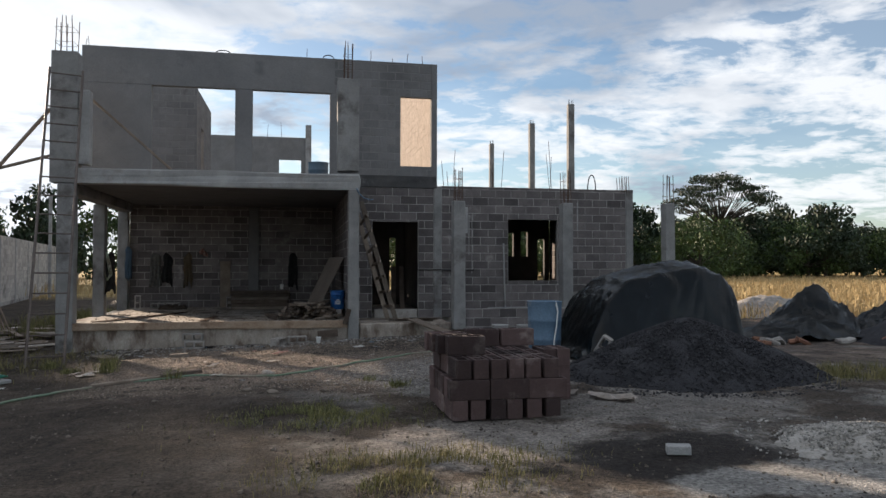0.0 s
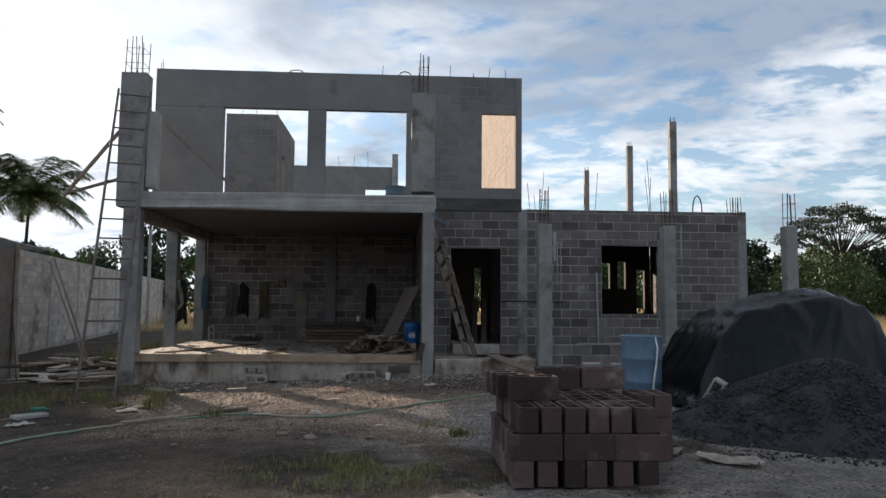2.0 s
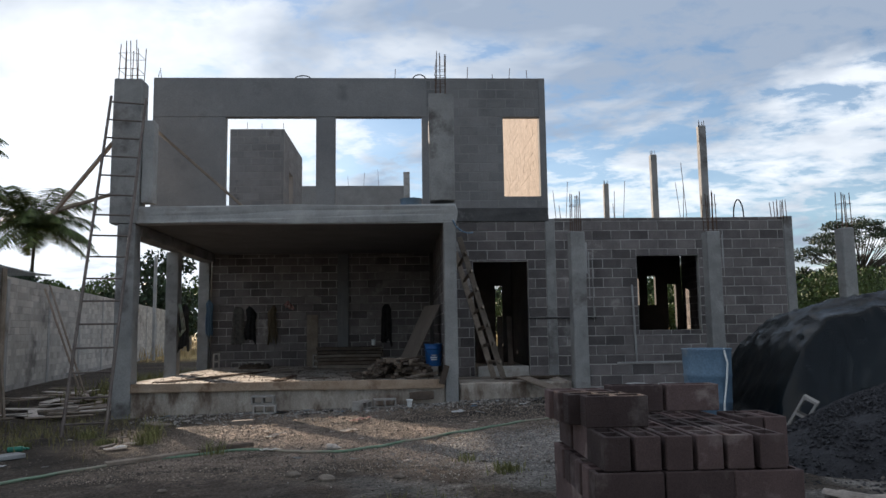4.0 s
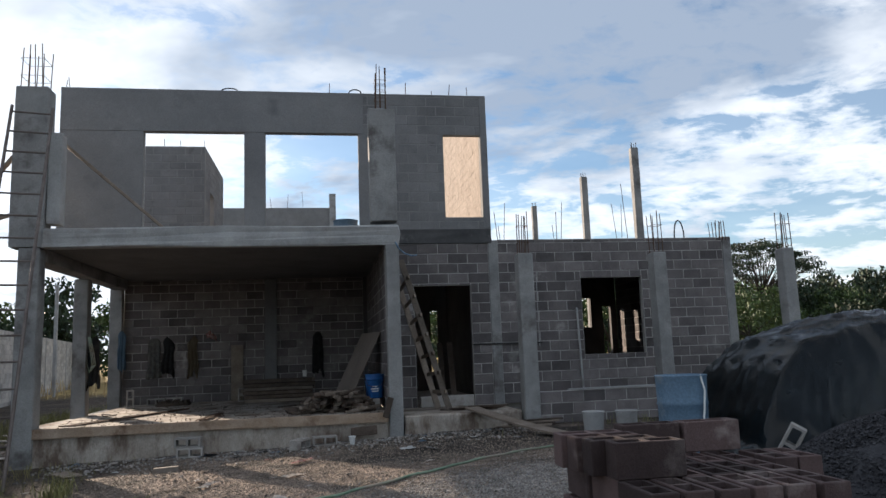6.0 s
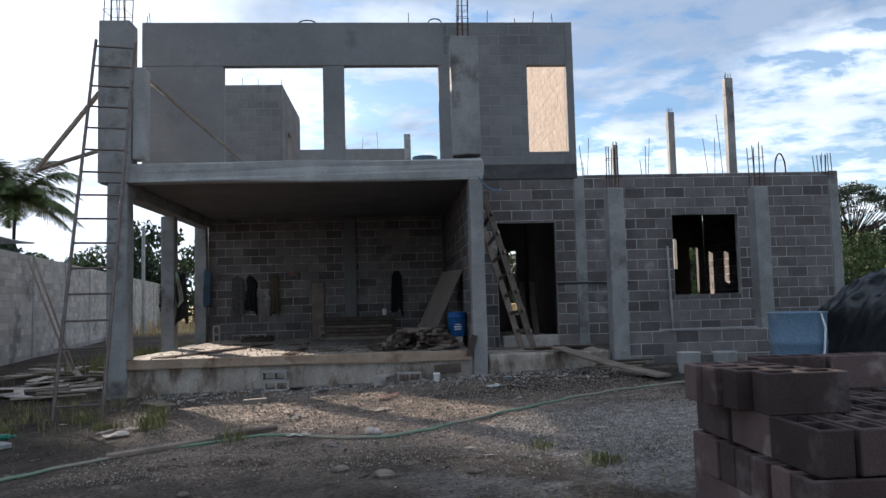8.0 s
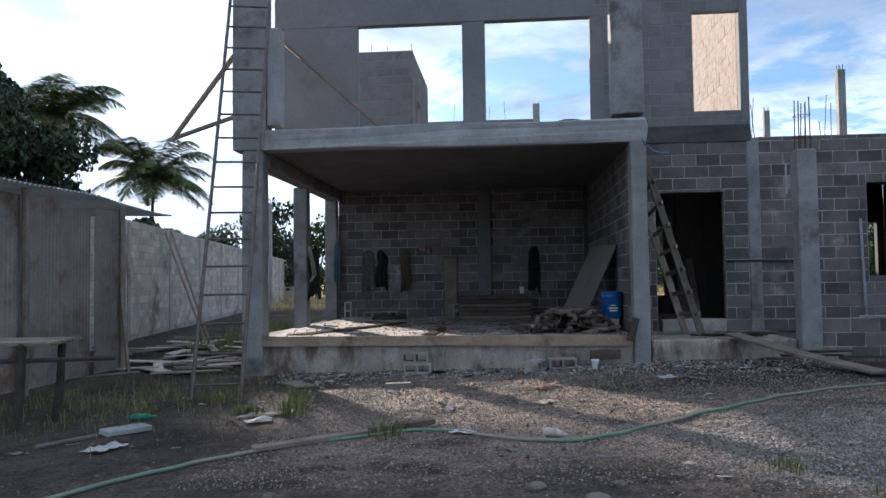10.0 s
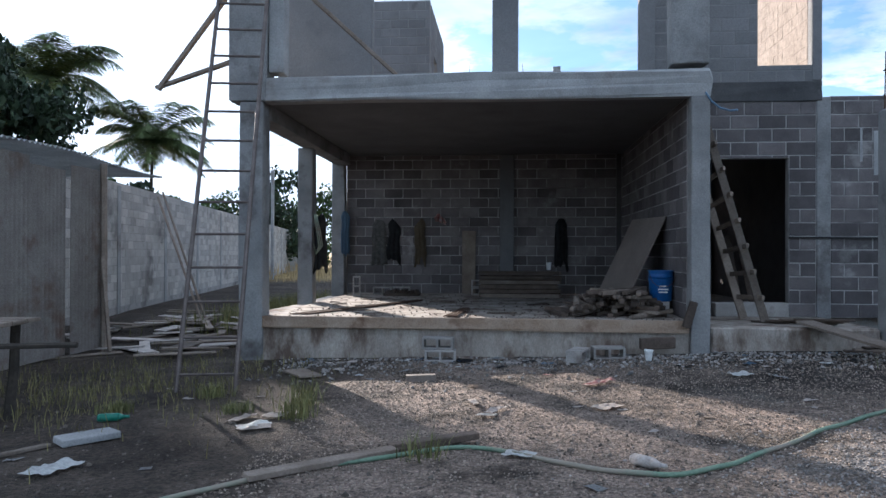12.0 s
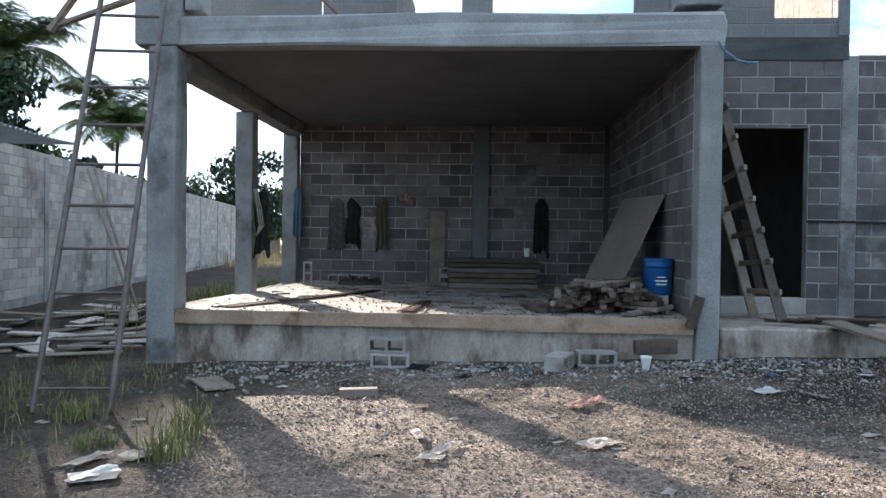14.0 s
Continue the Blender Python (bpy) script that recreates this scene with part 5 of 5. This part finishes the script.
sheet(-0.78, 14.5, 0.1, 0.06, M_REDCLOTH, "small red wrapper on the gravel", 68)
plank("broken_tile", (-4.45, 11.62, lumpy(-4.4, 11.6) + 0.03), (-4.2, 11.95, lumpy(-4.2, 11.95) + 0.035), 0.2, 0.05, M_CONC, "pale concrete slab piece on dark earth", "slab")
plank("wood_strip", (-4.75, 11.1, lumpy(-4.7, 11.1) + 0.02), (-4.5, 11.6, lumpy(-4.5, 11.6) + 0.02), 0.05, 0.03, M_WOOD, "thin weathered wood strip on dark earth")
bm = bmesh.new()
for a, b, r0, r1 in ((0.0, 0.02, 0.026, 0.034), (0.02, 0.16, 0.034, 0.034), (0.16, 0.21, 0.034, 0.014), (0.21, 0.25, 0.014, 0.014)):
    rod(bm, (a, 0, 0.034), (b, 0, 0.034), r0, 10, r1)
ob = part("bottle", bm, M_BOTTLE, smooth=True)
ob.matrix_basis = pose(-4.62, 12.42, lumpy(-4.6, 12.4), 0, 0, 20)
tagged(ob, "green plastic bottle lying on the dark earth", "bottle")
for k, (x, y, w) in enumerate(((-0.27, 9.23, 0.13), (-0.6, 9.5, 0.11), (-2.15, 9.42, 0.08), (-0.1, 9.6, 0.07), (-1.61, 9.09, 0.07), (0.35, 9.15, 0.09))):
    bm = bmesh.new()
    bmesh.ops.create_icosphere(bm, subdivisions=2, radius=w / 2)
    for v in bm.verts:
        v.co = Vector((v.co.x * 1.2, v.co.y * 0.9, v.co.z * 0.55)) * (1 + 0.35 * noise.noise(v.co * 14 + Vector((k * 3.0, 0, 0))))
    ob = part("stone", bm, M_EARTHSTONE)
    ob.matrix_basis = pose(x, y, lumpy(x, y) + w * 0.16, 0, 0, 40 * k)
    tagged(ob, "rough brown stone half sunk in the earth", "stone", "stones in the yard")
lit = random.Random(8)
for k in range(84):
    x, y = lit.uniform(-3.9, 3.2), 15.98 - abs(lit.gauss(0, 0.45))
    sheet(x, y, lit.uniform(0.05, 0.2), lit.uniform(0.04, 0.12), (M_PAPER, M_WHITE, M_GREYCLOTH, M_CONC, M_BLUE, M_CLOTH)[k % 6], "small scrap of litter along the slab foot", 20 + k, 0.01)
for k in range(40):
    x, y = lit.uniform(-5.5, 3.0), lit.uniform(8.5, 15.5)
    sheet(x, y, lit.uniform(0.04, 0.14), lit.uniform(0.03, 0.1), (M_PAPER, M_CONC, M_WOOD, M_PAPER)[k % 4], "small scrap of litter on the yard", 90 + k, 0.008)


def yard(x0, x1, y0, y1):
    return lambda rng: (lambda x, y: (x, y, lumpy(x, y) + 0.004))(rng.uniform(x0, x1), rng.uniform(y0, y1))


stones("yard_gravel", 34000, yard(-2.9, 3.4, 9.6, 16.0), 0.0085, M_EARTHGRAVEL, "loose earthy gravel scattered over the yard", 12)
stones("yard_gravel", 30000, lambda rng: (lambda x, y: (x, y, lumpy(x, y) + 0.004))(rng.gauss(2.7, 1.05), rng.gauss(10.5, 0.8)), 0.0095, M_RUBBLE, "loose grey crushed gravel spread over the yard", 16)
stones("yard_pebbles", 12000, yard(-8, 8, 2.5, 16), 0.011, M_EARTHSTONE, "small stones on the bare earth", 13)
stones("yard_rubble", 900, yard(-6, 7, 4, 16), 0.024, M_EARTHSTONE, "larger stones and rubble bits on the yard", 14)
stones("slab_foot_rubble", 1500, lambda rng: (lambda x, y: (x, y, lumpy(x, y) + 0.01))(rng.uniform(-4.2, 3.4), 16.0 - abs(rng.gauss(0, 0.6))), 0.022, M_RUBBLE, "rubble and mortar crumbs along the slab foot", 15)


# ---- grass ----
def blades(name, spots, hmin, hmax, width, material, label, seed, lean=0.5):
    rng = random.Random(seed)
    vs, fs = [], []
    for x, y, z in spots:
        h, a = rng.uniform(hmin, hmax), rng.uniform(0, 6.28)
        dx, dy = math.cos(a), math.sin(a)
        b = rng.uniform(0.1, lean) * h
        ca, sa = -dy * width, dx * width
        k = len(vs)
        vs += [(x - ca, y - sa, z - 0.02), (x + ca, y + sa, z - 0.02), (x + dx * b * 0.4 + ca * 0.7, y + dy * b * 0.4 + sa * 0.7, z + h * 0.6), (x + dx * b * 0.4 - ca * 0.7, y + dy * b * 0.4 - sa * 0.7, z + h * 0.6), (x + dx * b, y + dy * b, z + h)]
        fs += [(k, k + 1, k + 2, k + 3), (k + 3, k + 2, k + 4)]
    me = bpy.data.meshes.new(name)
    me.from_pydata(vs, [], fs)
    me.materials.append(material)
    return tagged(new(name, me), label, "grass", kind="stuff")


gr = random.Random(44)


def patch(cx, cy, rx, ry, n):
    out = []
    while len(out) < n:
        x, y = cx + gr.gauss(0, 0.5) * rx, cy + gr.gauss(0, 0.5) * ry
        if noise.noise((x * 2.2, y * 2.2, 7)) > -0.12:
            out.append((x, y, lumpy(x, y)))
    return out


blades("grass_patch", patch(0.35, 7.55, 1.0, 0.6, 2000), 0.02, 0.085, 0.0035, M_WEED, "low green weeds on bare earth", 1, 1.2)
blades("grass_patch", patch(0.9, 5.3, 1.0, 0.6, 2800), 0.02, 0.075, 0.0035, M_SCRUB, "low dry scrub grass on bare earth", 2, 1.3)
blades("grass_patch", patch(-5.4, 14.2, 1.8, 2.4, 1900), 0.03, 0.16, 0.004, M_SCRUB, "sparse scrub grass by the shed", 3, 1.2)
blades("grass_patch", patch(-6.4, 24.0, 1.3, 4.0, 4000), 0.1, 0.5, 0.008, M_WEED, "rank green grass along the boundary wall", 4, 0.8)
blades("grass_patch", patch(7.3, 8.4, 1.0, 0.7, 1500), 0.03, 0.15, 0.004, M_SCRUB, "dry scrub grass beside the gravel heap", 5, 1.1)
blades("grass_patch", patch(7.0, 15.2, 2.0, 0.7, 1600), 0.05, 0.2, 0.004, M_WEED, "green weeds along the plinth wall", 6, 1.0)
for cx, cy, n, h in ((-3.05, 13.1, 90, 0.30), (-2.95, 12.55, 110, 0.24), (-1.75, 11.3, 50, 0.2), (1.27, 9.1, 120, 0.10), (1.0, 9.9, 60, 0.08), (-4.1, 13.6, 160, 0.14), (-3.6, 12.9, 120, 0.10), (-4.7, 12.9, 160, 0.12)):
    spots = [(cx + gr.gauss(0, 0.07), cy + gr.gauss(0, 0.07), lumpy(cx, cy)) for _ in range(n)]
    blades("grass_tuft", spots, h * 0.5, h, 0.005, M_WEED, "tuft of long green grass blades", int(cx * 10) % 17, 1.0)
spots = []
while len(spots) < 42000:
    y = 19 + 80 * gr.random() ** 1.4
    x = gr.uniform(9.5, 14 + y * 0.95)
    spots.append((x, y, ground_z(x, y)))
blades("dry_field_grass", spots, 0.2, 0.55, 0.014, M_DRY, "tall golden dry grass of the open field", 9, 0.7)
spots = [(gr.uniform(-30, 12), gr.uniform(36, 90), -0.2) for _ in range(5000)]
blades("dry_field_grass", spots, 0.25, 0.75, 0.02, M_DRY, "tall golden dry grass behind the house", 10, 0.7)


# ---- trees ----
def leaf_cloud(vs, fs, rng, c, r, n, size, squash=0.75):
    for _ in range(n):
        d = Vector((rng.gauss(0, 1), rng.gauss(0, 1), rng.gauss(0, 1))).normalized() * (rng.random() ** 0.4)
        p = Vector(c) + Vector((d.x * r, d.y * r, d.z * r * squash))
        rot = Euler([rng.uniform(0, 6.28) for _ in range(3)]).to_matrix()
        s = size * rng.uniform(0.6, 1.4)
        k = len(vs)
        for q in ((-0.5, 0, 0), (0, -0.32, 0.05), (0.6, 0, 0), (0, 0.32, 0.05)):
            vs.append(tuple(p + rot @ Vector(q) * s))
        fs.append((k, k + 1, k + 2, k + 3))


def make_tree(x, y, h, spread_r, material, label, seed, lumps=26, leaves=170, size=0.34, base=0.25, umbrella=False):
    rng = random.Random(seed)
    e = empty("tree", x, y, ground_z(x, y))
    bm = bmesh.new()
    top = h * (0.48 if umbrella else base)
    rod(bm, (0, 0, -0.3), (0.1, 0, top), h * 0.03, 8, h * 0.022)
    vs, fs = [], []
    for k in range(lumps):
        a = k * 2.4 + rng.uniform(-0.4, 0.4)
        rr = spread_r * math.sqrt((k + 0.5) / lumps)
        if umbrella:
            c = Vector((rr * math.cos(a), rr * math.sin(a), h * (0.93 - 0.30 * (rr / spread_r) ** 2) * rng.uniform(0.9, 1.0)))
            lr, sq = spread_r * rng.uniform(0.14, 0.24), 0.3
        else:
            zz = rng.uniform(0.12, 0.92)
            rr *= math.sqrt(max(0.1, 1 - ((zz - 0.42) / 0.6) ** 2))
            c = Vector((rr * math.cos(a), rr * math.sin(a), h * zz))
            lr, sq = spread_r * rng.uniform(0.24, 0.42), 0.75
        mid = Vector((c.x * 0.5, c.y * 0.5, top + (c.z - top) * (0.45 if umbrella else 0.5)))
        if umbrella or k % 3 == 0:
            limb = 0.5 if umbrella else 1.0
            mid += Vector((rng.uniform(-0.3, 0.3), rng.uniform(-0.3, 0.3), rng.uniform(-0.4, 0.2))) * limb
            rod(bm, (0.1, 0, top * 0.95), mid, h * 0.013 * limb, 6, h * 0.008 * limb)
            rod(bm, mid, c, h * 0.008 * limb, 5, h * 0.003 * limb)
        leaf_cloud(vs, fs, rng, c, lr, leaves, size, sq)
    part("trunk", bm, M_BARK, e)
    me = bpy.data.meshes.new("crown")
    me.from_pydata(vs, [], fs)
    me.materials.append(material)
    ob = new("crown", me)
    ob.parent = e
    return tagged(e, label, "tree")


t1 = make_tree(30, 78, 8.0, 4.6, M_LEAF, "dense green broadleaf tree at the field edge", 1)
t2 = make_tree(38, 82, 7.0, 4.2, M_LEAFDARK, "dense dark broadleaf tree at the field edge", 2)
t3 = make_tree(45, 76, 7.4, 5.0, M_LEAF, "spreading green tree at the field edge", 3, 30, 160)
for e in (t1, t2, t3):
    e["group"] = "trees along the field"
rng = random.Random(77)
for k in range(30):
    src = (t1, t2, t3)[k % 3]
    x = 14 + k * 2.9 + rng.uniform(-1, 1)
    y = 92 + rng.uniform(-5, 7) - 0.15 * max(0, x - 50)
    s = rng.uniform(0.8, 1.2) + 0.2 * smoothstep(55, 80, x)
    ob = copy_thing(src, pose(x, y, -0.3, 0, 0, rng.uniform(0, 360)))
    ob.scale = (s, s, s * rng.uniform(0.85, 1.05))
for k in range(26):
    x = 12 + k * 3.4 + rng.uniform(-1, 1)
    ob = copy_thing((t2, t2, t1)[k % 3], pose(x, 108 + rng.uniform(-4, 6), -0.3, 0, 0, rng.uniform(0, 360)))
    s = rng.uniform(1.0, 1.35)
    ob.scale = (s, s, s)
make_tree(61.4, 98, 16.6, 8.0, M_LEAFDARK, "tall umbrella-shaped tree above the tree line", 9, 64, 170, 0.26, umbrella=True)
for k in range(9):
    ob = copy_thing(t2, pose(44 + k * 4.6 + rng.uniform(-1, 1), 101 + rng.uniform(-2, 3), -0.3, 0, 0, rng.uniform(0, 360)))
    s = 1.5 + 0.2 * math.cos(k * 0.8)
    ob.scale = (s, s, s)
for k in range(12):
    ob = copy_thing((t2, t1)[k % 2], pose(-48 + k * 6.0 + rng.uniform(-1.5, 1.5), 74 + rng.uniform(-3, 5), -0.3, 0, 0, rng.uniform(0, 360)))
    s = rng.uniform(0.75, 0.95)
    ob.scale = (s, s, s)
make_tree(-28.0, 40, 13.8, 5.2, M_LEAFDARK, "large dense dark tree beyond the boundary wall", 12, 70, 330, 0.36, 0.2)
make_tree(-25.5, 38, 7.4, 3.4, M_LEAFDARK, "dense bushy tree beyond the boundary wall", 22, 40, 260, 0.3, 0.2)
make_tree(-30.0, 52, 6.8, 4.2, M_LEAF, "dense bushy tree beyond the boundary wall", 23, 40, 240, 0.32, 0.2)
make_tree(-24.0, 55, 5.2, 3.4, M_LEAF, "dense bushy tree beyond the boundary wall", 24, 34, 240, 0.32, 0.2)
make_tree(-21.2, 37, 4.8, 2.2, M_LEAF, "leafy shrub tree beyond the boundary wall", 14, 16, 150, 0.3)
make_tree(-18.4, 43, 4.4, 2.4, M_LEAF, "leafy shrub tree beyond the boundary wall", 15, 16, 150, 0.3)
make_tree(-19.5, 60, 7.6, 4.0, M_LEAFDARK, "round dark tree seen between porch columns", 16, 26, 180, 0.36)

for k in range(7):
    make_tree(-14.9 - 0.62 * k + 0.5 * math.sin(k * 2.1), 27.5 + 3.0 * k, 3.9 + 0.5 * math.sin(k * 1.7), 1.9, (M_LEAF, M_LEAFDARK)[k % 2], "leafy bush growing behind the boundary wall", 40 + k, 14, 150, 0.24, 0.2)


def palm(x, y, h, r, fronds, label, seed):
    rng = random.Random(seed)
    e = empty("palm_tree", x, y, ground_z(x, y))
    bm = bmesh.new()
    for k in range(8):
        rod(bm, (0.05 * math.sin(k), 0, h * k / 8 - 0.2), (0.05 * math.sin(k + 1), 0, h * (k + 1) / 8), 0.17 - 0.007 * k, 8, 0.155 - 0.007 * k)
    part("trunk", bm, M_BARK, e)
    for k in range(fronds):
        a, up = k * 2.4 + rng.uniform(-0.2, 0.2), rng.uniform(-0.35, 1.5)
        L = r * rng.uniform(0.85, 1.1)
        vs, fs = [], []
        last, n = None, 30
        for i in range(n):
            t = i / (n - 1)
            rr = L * t * (0.75 + 0.25 * math.cos(t))
            z = h + up * L * 0.85 * t - (0.36 + 0.30 * up) * L * t ** 2.4
            p = Vector((rr * math.cos(a), rr * math.sin(a), z))
            if last is not None:
                side = Vector((-math.sin(a), math.cos(a), 0))
                f = (p - last).normalized()
                ll = L * 0.34 * math.sin(math.pi * (0.12 + 0.84 * t))
                for s in (-1, 1):
                    for q in (0.0, 0.33, 0.67):
                        b = last.lerp(p, q)
                        tip = b + side * s * ll * 0.8 + f * ll * 0.4 + Vector((0, 0, -ll * rng.uniform(0.15, 0.6)))
                        j = len(vs)
                        vs += [tuple(b - f * 0.025), tuple(b + f * 0.04), tuple(b.lerp(tip, 0.6) + f * 0.035), tuple(tip)]
                        fs.append((j, j + 1, j + 2, j + 3))
            last = p
        me = bpy.data.meshes.new("frond")
        me.from_pydata(vs, [], fs)
        me.materials.append(M_PALM)
        ob = new("frond", me)
        ob.parent = e
    return tagged(e, label, "palm")


palm(-28.9, 61, 10.2, 5.0, 38, "coconut palm beyond the boundary wall", 5)
palm(-33.8, 55.5, 14.0, 5.6, 36, "tall coconut palm beside the dark tree", 6)
plank("post", (-12.6, 41, -0.3), (-12.6, 41, 5.0), 0.14, 0.14, M_CONC, "thin grey pole beyond the wall", "pole")

# whitish mortar runs on the wing wall
wing = scene.objects["wall_wing"]
run = random.Random(6)
for x, z0, z1, w in ((4.22, 1.55, 2.55, 0.02), (4.30, 1.1, 2.5, 0.014), (4.14, 2.1, 2.75, 0.06), (3.95, 2.3, 2.8, 0.03), (7.1, 2.2, 2.9, 0.03)):
    bm = bmesh.new()
    box(bm, x, x + w, -0.004, 0.001, z0, z1)
    worn(bm, 0.001, 0.003, 2, int(x * 10))
    part("mortar_run", bm, M_CONC, wing)

# wood shavings and dirt bits on the porch slab
stones("slab_debris", 900, lambda rng: (rng.uniform(-4.4, 1.0), 16.15 + 5.3 * rng.random() ** 1.3, FLOOR + 0.004), 0.014, M_DARKWOOD, "dark crumbs and shavings on the porch slab", 33)
for k in range(26):
    x, y, a, L = bits.uniform(-4.2, 0.6), bits.uniform(16.4, 20.2), bits.uniform(0, 3.1), bits.uniform(0.12, 0.5)
    plank("wood_sliver", (x, y, FLOOR + 0.012), (x + L * math.cos(a) * 0.9, min(21.5, y + L * math.sin(a)), FLOOR + 0.014), 0.03, 0.014, M_DARKWOOD if k % 2 else M_WOOD, "thin wood sliver lying on the porch slab", "wood", "slivers on the slab")


# ---- blocks of the walls, laid one by one ----
MESHES = {}


def block_mesh(length, height, thick, material):
    key = (round(length, 2), round(height, 2), thick, material.name)
    if key not in MESHES:
        bm = bmesh.new()
        l, h, c = length / 2, height / 2, 0.006
        ring = []
        for y, k in ((0.0, c), (c, 0.0), (thick - c, 0.0), (thick, c)):
            ring.append([bm.verts.new((sx * (l - k), y, sz * (h - k))) for sx, sz in ((-1, -1), (1, -1), (1, 1), (-1, 1))])
        for a, b in zip(ring[:-1], ring[1:]):
            for i in range(4):
                j = (i + 1) % 4
                bm.faces.new((a[j], a[i], b[i], b[j]))
        bm.faces.new(ring[0])
        bm.faces.new(ring[-1][::-1])
        bmesh.ops.recalc_face_normals(bm, faces=bm.faces)
        MESHES[key] = finish(bm, "block", material)
    return MESHES[key]


lay = random.Random(11)
for wall, material, blocks, thick in PIECES:
    for a, b, c, d in blocks:
        if b - a < 0.03 or d - c < 0.03:
            continue
        ob = new("block", block_mesh(b - a, d - c, thick, material))
        ob.parent = wall
        ob.location = ((a + b) / 2, lay.uniform(-0.002, 0.002), (c + d) / 2)
